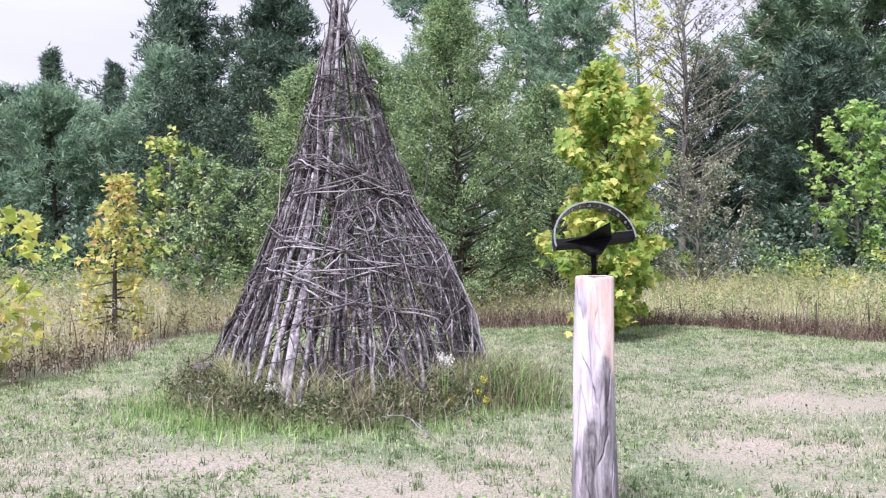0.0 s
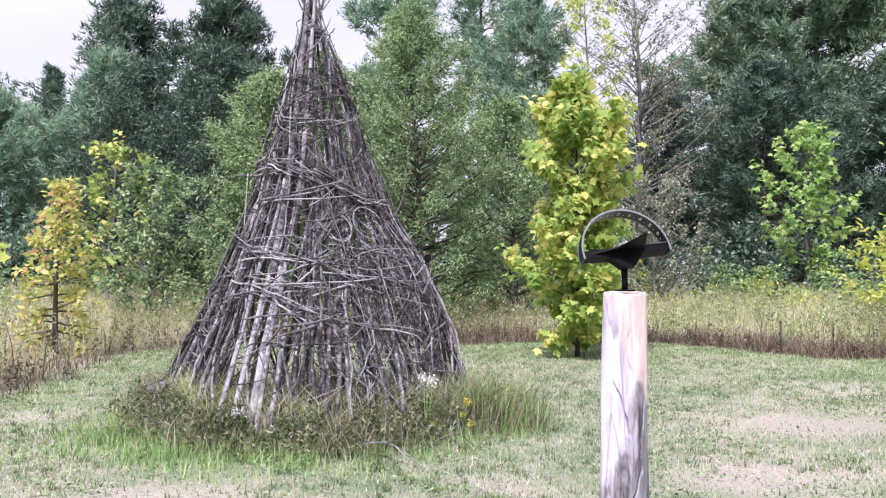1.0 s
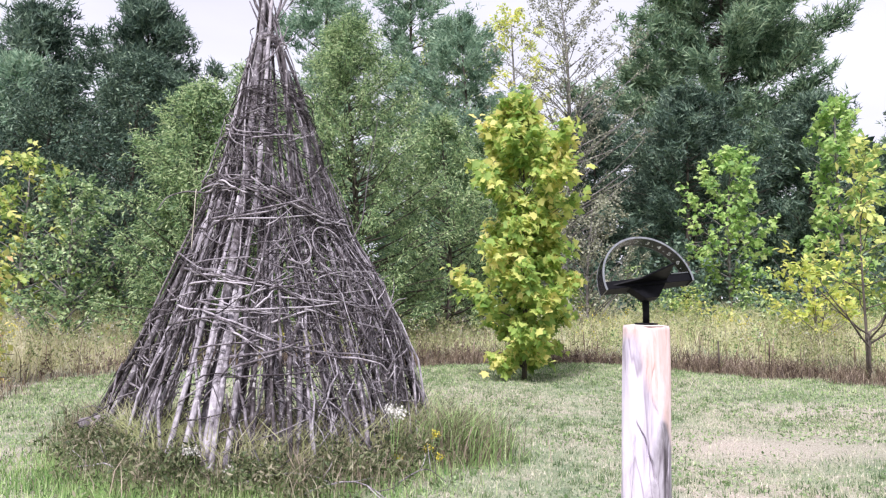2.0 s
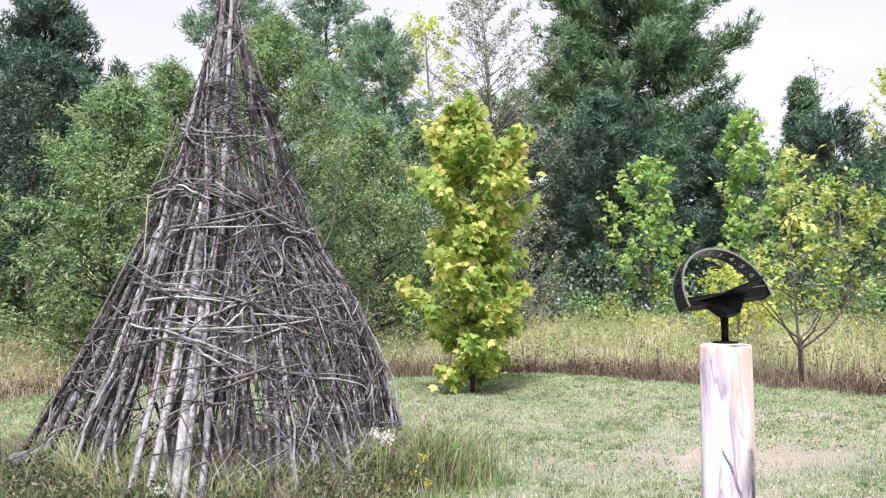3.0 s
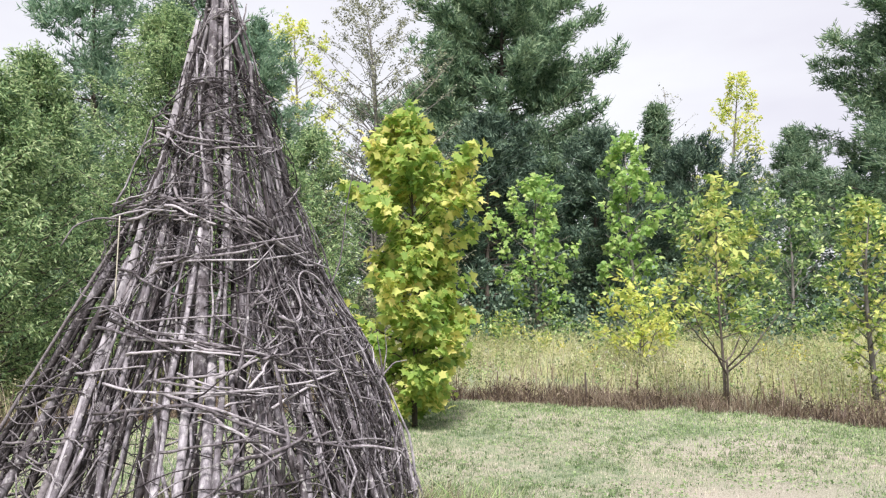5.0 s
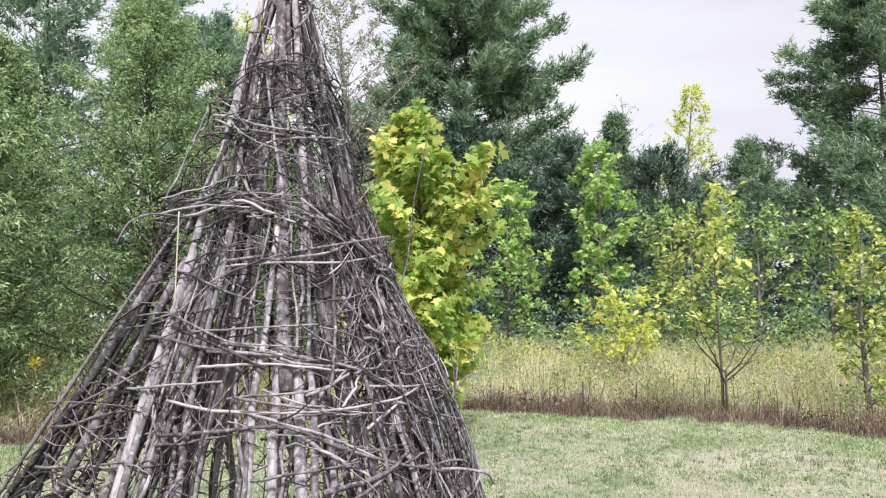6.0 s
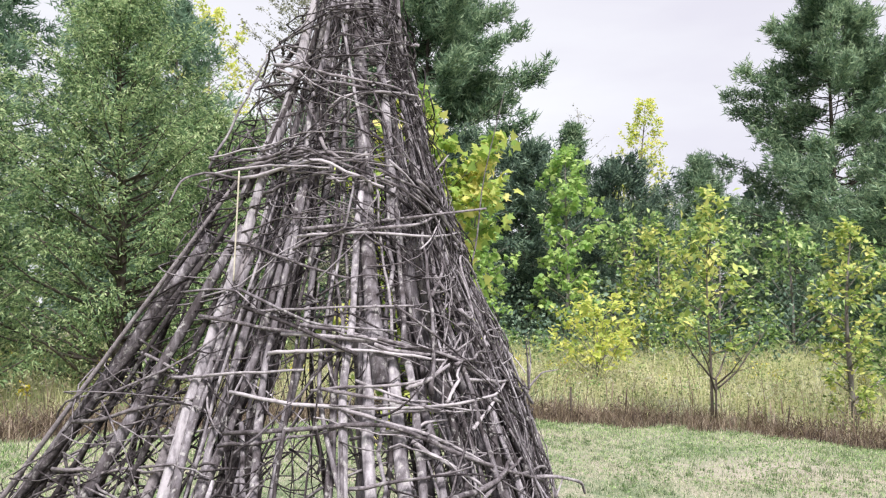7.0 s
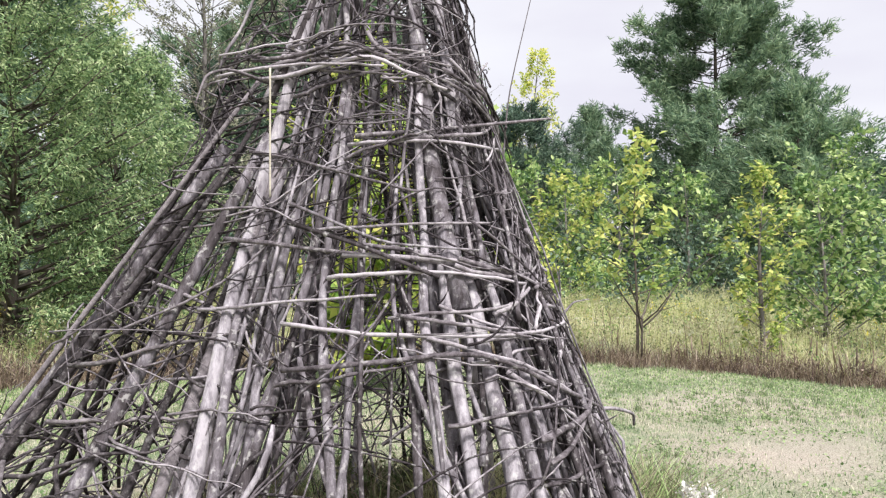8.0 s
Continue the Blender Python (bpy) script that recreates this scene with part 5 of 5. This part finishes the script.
    # low brush where the meadow meets the trees
    for name, label, mat, count, low, high, seed in (("brush", "low yellow-green brush at the back of the meadow", M_LIME, 24, 0.5, 1.1, 3), ("green_brush", "low green brush at the back of the meadow", M_GREEN, 90, 0.7, 1.9, 4)):
        rb = np.random.default_rng(seed)
        cen = []
        while len(cen) < count:
            x, y = rb.uniform(-16, 27), rb.uniform(8, 31)
            o = float(outside(x, y))
            if not (9.5 if x > 4 else 7.5) < o < 15 or (mat is M_LIME and x < 7):
                continue
            h, w = rb.uniform(low, high), rb.uniform(0.6, 1.3)
            n = 230
            f = rb.uniform(0, 1, n)
            a = rb.uniform(0, 6.283, n)
            R = w * np.sqrt(rb.uniform(0, 1, n)) * (1 - 0.6 * f) * (0.75 + 0.25 * np.sin(3 * a + 9 * f))
            cen.append(np.stack([x + R * np.cos(a), y + R * np.sin(a), ground_z(x, y) + 0.1 + h * (np.round(f * 5) / 5 + rb.normal(0, 0.05, n))], -1))
        c = np.concatenate(cen)
        v, f = leaf_mesh(rb, c, rb.normal(0, 1, (len(c), 3)) * np.array([1, 1, 0.3]) + np.array([0, 0, -0.3]), 0.16, 0.5, 1.2)
        tagged(mesh_object(name, v, f, mat), label, "brush", kind="stuff")


build_far_woods()


# ---- grass ----
def tri_blades(rng, xy, height, width, lean=0.6):
    n = len(xy)
    z = ground_z(xy[:, 0], xy[:, 1]) - 0.004
    az, turn = rng.uniform(0, 6.283, n), rng.uniform(0, 6.283, n)
    tilt = np.abs(rng.normal(0, lean, n))
    b = np.column_stack([xy, z])
    s = np.stack([np.cos(turn), np.sin(turn), 0 * az], 1) * (width * 0.5)[:, None]
    t = b + np.stack([np.cos(az) * np.sin(tilt), np.sin(az) * np.sin(tilt), np.cos(tilt)], 1) * height[:, None]
    return np.stack([b - s, b + s, t], 1).reshape(-1, 3), np.arange(3 * n).reshape(-1, 3)


def build_grass():
    rng = np.random.default_rng(77)
    # mown lawn
    n = 420000
    xy = np.column_stack([rng.uniform(-6.2, 10.8, n), 17.3 - 15.8 * rng.uniform(0, 1, n) ** 1.0])
    patch = 0.5 + 0.5 * np.sin(1.7 * xy[:, 0] + 1.3 * np.sin(1.1 * xy[:, 1])) * np.sin(1.3 * xy[:, 1] + 0.8 * np.sin(0.9 * xy[:, 0]))
    bare = 0
    for cx, cy, rx, ry in ((4.7, 8.9, 2.1, 1.0), (-4.1, 9.2, 0.9, 0.6), (-0.2, 5.4, 1.3, 0.7), (2.6, 6.6, 0.8, 0.5), (6.8, 11.2, 1.5, 0.7), (-1.9, 5.9, 0.7, 0.4)):
        bare = np.maximum(bare, np.exp(-(((xy[:, 0] - cx) / rx) ** 2 + ((xy[:, 1] - cy) / ry) ** 2)))
    keep = (outside(xy[:, 0], xy[:, 1]) < 0.25) & (rng.uniform(0, 1, n) < (0.30 + 0.70 * patch) * (1 - 0.92 * bare))
    xy = xy[keep]
    v, f = tri_blades(rng, xy, rng.uniform(0.02, 0.06, len(xy)), rng.uniform(0.008, 0.015, len(xy)), 0.8)
    tagged(mesh_object("lawn_grass", v, f, M_LAWN), "short mown grass, green mixed with dry straw", "grass", kind="stuff")
    # grass tufts, coloured darker to paint small shadow specks on the lawn
    n = 5200
    c = np.column_stack([rng.uniform(-6, 10.6, n), rng.uniform(3.2, 17, n)])
    c = c[(outside(c[:, 0], c[:, 1]) < 0.1) & (np.sin(1.4 * c[:, 0] + 2 * np.sin(0.8 * c[:, 1])) * np.sin(1.7 * c[:, 1]) > rng.uniform(-0.9, 0.7, n))]
    c = c[((c[:, 0] - 4.7) / 2.1) ** 2 + ((c[:, 1] - 8.9) / 1.0) ** 2 > 1]
    xy = np.repeat(c, 22, axis=0) + rng.normal(0, 0.035, (22 * len(c), 2))
    v, f = tri_blades(rng, xy, rng.uniform(0.03, 0.085, len(xy)), rng.uniform(0.006, 0.012, len(xy)), 0.6)
    tagged(mesh_object("grass_tufts", v, f, M_TUFT), "grass tufts in the lawn, coloured darker for shadow specks", "grass", kind="stuff")
    # clover and plantain in the lawn
    n = 90000
    xy = np.column_stack([rng.uniform(-6, 10.6, n), rng.uniform(2, 17, n)])
    spot = np.sin(2.3 * xy[:, 0] + 1.6 * np.sin(1.9 * xy[:, 1])) * np.sin(2.6 * xy[:, 1] + 1.2 * np.sin(2.2 * xy[:, 0])) + 0.5 * np.sin(7 * xy[:, 0]) * np.sin(6.3 * xy[:, 1])
    xy = xy[(outside(xy[:, 0], xy[:, 1]) < 0.1) & (spot > rng.uniform(-0.3, 0.9, n))]
    c = np.column_stack([xy, ground_z(xy[:, 0], xy[:, 1]) + rng.uniform(0.01, 0.05, len(xy))])
    v, f = leaf_mesh(rng, c, rng.normal(0, 1, (len(c), 3)) * np.array([1, 1, 0.25]), 0.035, 0.8, 1.5)
    tagged(mesh_object("clover", v, f, M_CLOVER), "low clover and broad-leaved weeds in the lawn", "clover", kind="stuff")
    # lush fringe before the hut
    n = 30000
    az = rng.uniform(-185, 10, n)
    r = hut_radius(az, 0.0) + np.abs(rng.normal(0, 0.45, n)) + 0.15
    xy = np.column_stack([AXIS[0] + r * np.cos(np.radians(az)), AXIS[1] + r * np.sin(np.radians(az))])
    keep = rng.uniform(0, 1, n) < (0.22 + 0.78 * np.exp(-((az + 128) / 32) ** 2)) * (0.55 + 0.45 * np.sin(az * 0.31) * np.sin(r * 6 + az * 0.1))
    xy = xy[keep]
    v, f = tri_blades(rng, xy, rng.uniform(0.05, 0.20, len(xy)), rng.uniform(0.006, 0.014, len(xy)), 0.5)
    tagged(mesh_object("lush_grass", v, f, M_LUSH), "longer bright green grass round the hut's foot", "grass", kind="stuff")
    # weeds at the hut's foot
    for name, label, mat, n, lo, hi, wid, out in (("dry_weeds", "dry brown weeds round the hut's foot", M_BROWN, 8500, 0.10, 0.50, 0.006, 0.28), ("tall_weeds", "straw and green weeds round the hut's foot", M_WEED, 13000, 0.10, 0.50, 0.006, 0.28), ("green_weeds", "fresh green grass blades round the hut's foot", M_LUSH, 2600, 0.08, 0.34, 0.009, 0.22)):
        az = rng.uniform(-200, 150, n)
        r = hut_radius(az, 0.0) + rng.normal(0.05, out, n)
        clumps = 0.62 + 0.38 * np.sin(az * 0.23 + len(name)) * np.sin(az * 0.11 + 1.3) + 0.15 * np.sin(az * 0.9)
        xy = np.column_stack([AXIS[0] + r * np.cos(np.radians(az)), AXIS[1] + r * np.sin(np.radians(az))])
        k = rng.normal(0, 0.3, (700, 2)) * np.array([0.9, 0.7]) + np.array([0.72, 8.6])
        h = np.concatenate([rng.uniform(lo, hi, n) * clumps, rng.uniform(0.2, 0.66, 700)])
        xy = np.concatenate([xy, k])
        v, f = blades(rng, xy, ground_z(xy[:, 0], xy[:, 1]) - 0.01, h, rng.uniform(0.6, 1.3, len(xy)) * wid, 0.38, 0.5)
        tagged(mesh_object(name, v, f, mat), label, "weeds", kind="stuff")
    n = 3600
    az = rng.uniform(-200, 40, n)
    r = hut_radius(az, 0.0) - np.abs(rng.normal(0.1, 0.28, n))
    xy = np.column_stack([AXIS[0] + r * np.cos(np.radians(az)), AXIS[1] + r * np.sin(np.radians(az))])
    v, f = blades(rng, xy, ground_z(xy[:, 0], xy[:, 1]) - 0.01, rng.uniform(0.2, 0.65, n), rng.uniform(0.005, 0.011, n), 0.3, 0.5)
    tagged(mesh_object("inner_grass", v, f, M_MEADOW), "pale grass growing up between the hut's sticks", "grass", kind="stuff")
    n = 4600
    az = rng.uniform(-200, 60, n)
    r = hut_radius(az, 0.0) + rng.normal(0.08, 0.24, n)
    x, y = AXIS[0] + r * np.cos(np.radians(az)), AXIS[1] + r * np.sin(np.radians(az))
    top = 0.10 + 0.28 * np.abs(np.sin(az * 0.37) * np.sin(az * 0.13))
    c = np.repeat(np.stack([x, y, ground_z(x, y) + top * rng.uniform(0.3, 1, n)], -1), 5, axis=0) + rng.normal(0, 0.03, (5 * n, 3))
    v, f = leaf_mesh(rng, c, rng.normal(0, 1, (len(c), 3)) + np.array([0, 0, 0.5]), 0.055, 0.36)
    tagged(mesh_object("leafy_weeds", v, f, M_LEAFY), "low leafy weeds before the hut", "weeds", kind="stuff")
    # meadow
    n = 330000
    x, y = rng.uniform(-17, 24, n), rng.uniform(3, 31, n)
    o = outside(x, y)
    clump = 0.5 + 0.5 * np.sin(1.1 * x + 1.7 * np.sin(0.8 * y)) * np.sin(1.2 * y + np.sin(1.3 * x))
    fine = 0.5 + 0.5 * np.sin(3.7 * x + 2.1 * np.sin(2.3 * y)) * np.sin(3.1 * y + 1.7 * np.sin(2.9 * x))
    u = rng.uniform(0, 1, n)
    left = x < -3
    grass = (o > np.where(left, 0.2, 0.7)) & (o < 15) & (u < np.interp(o, [0.2, 0.7, 1.8, 5, 14], [0.05, 0.14, 0.8, 0.75, 0.55]) * np.where(left, 1.0, 0.2 + 0.8 * clump) * np.where(left, 1.0, 0.45 + 0.55 * fine))
    pale = grass & left & (rng.uniform(0, 1, n) < 0.55)
    xy = np.column_stack([x, y])[pale]
    v, f = blades(rng, xy, ground_z(xy[:, 0], xy[:, 1]) - 0.02, rng.uniform(0.35, 0.9, len(xy)) * (0.7 + 0.4 * fine[pale]), rng.uniform(0.008, 0.015, len(xy)) * np.interp(o[pale], [2, 12], [1.0, 1.8]), 0.5, 0.9)
    tagged(mesh_object("pale_meadow_grass", v, f, M_PALE), "tall bleached straw-coloured meadow grass", "grass", kind="stuff")
    grass = grass & ~pale
    xy = np.column_stack([x, y])[grass]
    h = rng.uniform(0.2, 0.8, len(xy)) * (0.5 + 0.45 * clump[grass] + 0.3 * fine[grass]) * np.interp(o[grass], [0.4, 1.8, 7], [0.6, 0.95, 1.15])
    v, f = blades(rng, xy, ground_z(xy[:, 0], xy[:, 1]) - 0.02, h, rng.uniform(0.006, 0.013, len(xy)) * np.interp(o[grass], [2, 12], [1.0, 2.0]), 0.5, 0.9)
    tagged(mesh_object("meadow_grass", v, f, M_MEADOW), "tall straw-yellow and green meadow grass", "grass", kind="stuff")
    # leafy stems among the grass: a stalk with leaves along it and a fluffy head
    for name, label, mat, head, n2, lo, hi, near, far in (("meadow_herbs", "leafy green and yellowing herbs standing in the meadow", M_HERB, M_HERB, 2600, 0.45, 1.05, 0.9, 12), ("seed_plants", "dry plants with pale fluffy seed heads in the meadow", M_SEED, M_SEED, 1500, 0.4, 0.9, 0.8, 10), ("brown_herbs", "reddish brown withered herbs along the mown edge", M_BORDER, M_BORDER, 2600, 0.2, 0.5, 0.0, 1.7)):
        px, py = rng.uniform(-14, 23, n2 * 4), rng.uniform(5, 30, n2 * 4)
        po = outside(px, py)
        ok = (po > near) & (po < far) & (np.sin(1.3 * px + 0.9 * np.sin(1.1 * py) + len(name)) * np.sin(1.1 * py + 0.5 * len(name)) > rng.uniform(-0.7, 0.5, len(px)))
        px, py = px[ok], py[ok]
        hh = rng.uniform(lo, hi, len(px))
        m = 16
        q = rng.uniform(0.15, 1, (len(px), m))
        tilt = rng.normal(0, 0.14, (len(px), 1, 2))
        c = np.concatenate([np.stack([px, py], -1)[:, None, :] + tilt * (q * hh[:, None])[:, :, None] + rng.normal(0, 0.028, (len(px), m, 2)), (ground_z(px, py)[:, None] + q * hh[:, None])[:, :, None]], -1).reshape(-1, 3)
        v, f = leaf_mesh(rng, c, rng.normal(0, 1, (len(c), 3)) + np.array([0, 0, 0.5]), 0.075, 0.35)
        tagged(mesh_object(name, v, f, mat), label, "wildflowers", kind="stuff")
    dry = (o > -0.1) & (u < np.where(left, 0.55, 1.0)) & (o < np.where(left, 1.0, 1.7) + 0.5 * np.sin(1.4 * x) * np.sin(0.9 * y + 1)) & (u < np.interp(o, [0.9, 2.0], [1.0, 0.35]))
    xy = np.column_stack([x, y])[dry]
    h = rng.uniform(0.16, 0.54, len(xy)) * np.where(xy[:, 0] < -3, 0.8, 1.0) * np.interp(o[dry], [-0.1, 0.5, 1.1], [0.4, 0.95, 1.1]) * (0.55 + 0.3 * clump[dry] + 0.35 * fine[dry])
    v, f = blades(rng, xy, ground_z(xy[:, 0], xy[:, 1]) - 0.02, h, rng.uniform(0.007, 0.015, len(xy)), 0.38, 0.45)
    bx, by = rng.uniform(-7, 14, 330000), rng.uniform(6, 19, 330000)
    bo = outside(bx, by)
    thick = (bo > 0.0) & (rng.uniform(0, 1, 330000) < 0.5) & (bo < 1.25 + 0.35 * np.sin(1.7 * bx) * np.sin(1.3 * by)) & (bx > -3)
    xy = np.column_stack([bx, by])[thick]
    hb = rng.uniform(0.08, 0.5, len(xy)) * np.interp(bo[thick], [0.0, 0.4, 1.1], [0.5, 1.0, 1.05]) * (0.75 + 0.35 * np.sin(2.9 * xy[:, 0]) * np.sin(3.3 * xy[:, 1]))
    v2, f2 = blades(rng, xy, ground_z(xy[:, 0], xy[:, 1]) - 0.02, hb, rng.uniform(0.005, 0.012, len(xy)), 0.5, 0.6)
    v, f = joined([(v, f), (v2, f2)])
    tagged(mesh_object("dry_border", v, f, M_BORDER), "reddish brown dry stems along the mown edge", "grass", kind="stuff")
    stalk = (o > 0.4) & (o < 6) & (u > 0.975)
    xy = np.column_stack([x, y])[stalk]
    v, f = blades(rng, xy, ground_z(xy[:, 0], xy[:, 1]) - 0.02, rng.uniform(0.4, 0.95, len(xy)), rng.uniform(0.010, 0.018, len(xy)), 0.16, 0.15)
    tagged(mesh_object("dry_stalks", v, f, M_BROWN), "dark dry flower stalks standing in the meadow", "grass", kind="stuff")
    # dark spires of withered mullein in the border
    pieces = []
    px, py = rng.uniform(-3, 12, 900), rng.uniform(8, 18, 900)
    po = outside(px, py)
    for qx, qy in list(zip(px[(po > 0.2) & (po < 1.6)], py[(po > 0.2) & (po < 1.6)]))[:26]:
        g, hh = float(ground_z(qx, qy)), rng.uniform(0.4, 0.7)
        lx, ly = rng.normal(0, 0.05, 2)
        pieces.append(tube([(qx, qy, g - 0.02), (qx + lx * 0.4, qy + ly * 0.4, g + hh * 0.45), (qx + lx * 0.6, qy + ly * 0.6, g + hh * 0.6), (qx + lx, qy + ly, g + hh)], [0.007, 0.007, 0.02, 0.008], 5))
    v, f = joined(pieces)
    tagged(mesh_object("mullein_spires", v, f, M_BORDER), "dark withered flower spires along the mown edge", "wildflowers", kind="stuff")
    n = 90000
    xy = np.column_stack([rng.uniform(-6, 10.6, n), rng.uniform(7, 17.2, n)])
    o2 = outside(xy[:, 0], xy[:, 1])
    xy = xy[(o2 < 0.1) & (rng.uniform(0, 1, n) < np.interp(o2, [-4.5, -1.0, 0.1], [0, 0.8, 1.0]))]
    v, f = tri_blades(rng, xy, rng.uniform(0.02, 0.065, len(xy)), rng.uniform(0.010, 0.018, len(xy)), 0.7)
    tagged(mesh_object("edge_grass", v, f, M_LUSH), "greener short grass along the mown edge", "grass", kind="stuff")
    # seed heads and blossoms standing in the meadow
    for name, label, mat, n, lo, hi, size, low in (("goldenrod", "scattered yellow goldenrod in the meadow", M_GOLD, 240, 0.5, 0.95, 0.05, 2.0), ("asters", "scattered pale aster heads in the meadow", M_WHITE, 500, 0.4, 1.0, 0.03, 0.3), ("broad_weeds", "leafy green weeds among the meadow grass", M_GREEN, 1500, 0.15, 0.6, 0.06, 1.0)):
        x, y = rng.uniform(-16, 20, n * 3), rng.uniform(5, 28, n * 3)
        o = outside(x, y)
        k = (o > low) & (o < 9) & (np.sin(1.9 * x + 0.6) * np.sin(1.5 * y + len(name)) > -0.1)
        x, y = x[k], y[k]
        z = ground_z(x, y) + rng.uniform(lo, hi, len(x))
        c = np.repeat(np.stack([x, y, z], -1), 9, axis=0) + rng.normal(0, size * 1.2, (9 * len(x), 3))
        v, f = leaf_mesh(rng, c, rng.normal(0, 1, (len(c), 3)) + np.array([0, 0, 0.6]), size, 0.6)
        tagged(mesh_object(name, v, f, mat), label, "wildflowers", kind="stuff")


build_grass()


# ---- single flowers at the hut ----
def flower(name, label, x, y, z, mat, heads, seed, size=0.035, spread=0.05):
    rng = np.random.default_rng(seed)
    g = float(ground_z(x, y))
    ob = empty(name, x, y, g - 0.01)
    tagged(ob, label, "flower", "wildflowers at the hut")
    for i in range(heads):
        p = np.array([rng.normal(0, spread), rng.normal(0, spread), z - g + rng.normal(0, spread * 0.7)])
        v, f = tube([(p[0] * 0.2, p[1] * 0.2, 0), (p[0] * 0.6, p[1] * 0.6, p[2] * 0.5), p], [0.004, 0.003, 0.002], 4)
        mesh_object("stalk", v, f, M_LUSH, ob)
        c = p + rng.normal(0, size * 0.42, (70, 3))
        v, f = leaf_mesh(rng, c, rng.normal(0, 1, (70, 3)) + np.array([0, 0, 0.5]), size * 0.42, 0.7)
        mesh_object("blossom", v, f, mat, ob)


flower("goldenrod_plant", "small bright yellow blossoms at the hut's foot", 0.36, 7.95, 0.13, M_GOLD, 3, 1, 0.045, 0.07)
flower("goldenrod_plant", "small bright yellow blossoms at the hut's foot", 0.10, 7.9, 0.10, M_GOLD, 1, 2, 0.04, 0.03)
flower("aster_plant", "white seed heads leaning on the hut", 0.05, 7.85, 0.50, M_WHITE, 3, 3, 0.06, 0.025)
flower("aster_plant", "white seed heads leaning on the hut", -1.62, 7.4, 0.22, M_WHITE, 2, 4, 0.045, 0.05)
flower("aster_plant", "white seed heads leaning on the hut", -1.30, 7.35, 0.14, M_WHITE, 1, 5, 0.05, 0.02)
flower("goldenrod_plant", "yellow wildflowers behind the hut", -1.85, 18.55, 1.1, M_GOLD, 2, 6, 0.12, 0.3)

# dark mullein stalk at the meadow's edge, built as a plain tapered tube
def build_mullein_stalk():
    g = float(ground_z(7.4, 15.5))
    v, f = tube([(7.4, 15.5, g - 0.1), (7.41, 15.5, g + 0.25), (7.4, 15.51, g + 0.62)], [0.022, 0.02, 0.018], 8)
    tagged(mesh_object("stake", v, f, M_TRUNK, smooth=True), "short dark mullein stalk in the dry border", "stake")


build_mullein_stalk()


def build_fallen_branches():
    """Dead branches lying in the weeds before the hut."""
    rng = np.random.default_rng(9)
    for x, y, az, ln, r0 in ((-1.35, 7.15, 10, 1.0, 0.010), (-0.75, 7.05, -14, 0.8, 0.008), (-2.1, 7.55, 150, 0.7, 0.009), (0.0, 7.35, 25, 0.6, 0.007)):
        a = radians(az)
        n = 9
        q = np.linspace(0, 1, n)
        px = x + ln * q * math.cos(a) + 0.04 * np.sin(q * 5 + x)
        py = y + ln * q * math.sin(a) + 0.05 * np.sin(q * 4 + y)
        pz = ground_z(px, py) + 0.01 + 0.16 * np.sin(q * math.pi) * rng.uniform(0.5, 1)
        ob = empty("fallen_branch")
        tagged(ob, "thin grey dead branch lying in the weeds", "branch", "branches lying before the hut")
        v, f = tube(np.stack([px, py, pz], -1), r0 * np.linspace(1, 0.4, n), 6)
        stem = mesh_object("stem", v, f, M_TWIG, ob, smooth=True)
        for k in (3, 5, 6):
            p = np.array([px[k], py[k], pz[k]])
            d = unit(rng.normal(0, 1, 3) + np.array([math.cos(a), math.sin(a), 0.8])) * rng.uniform(0.12, 0.3)
            v, f = tube([p, p + d * 0.5 + rng.normal(0, 0.01, 3), p + d], [r0 * 0.5, r0 * 0.4, r0 * 0.2], 5)
            mesh_object("twig", v, f, M_TWIG, stem, smooth=True)


build_fallen_branches()
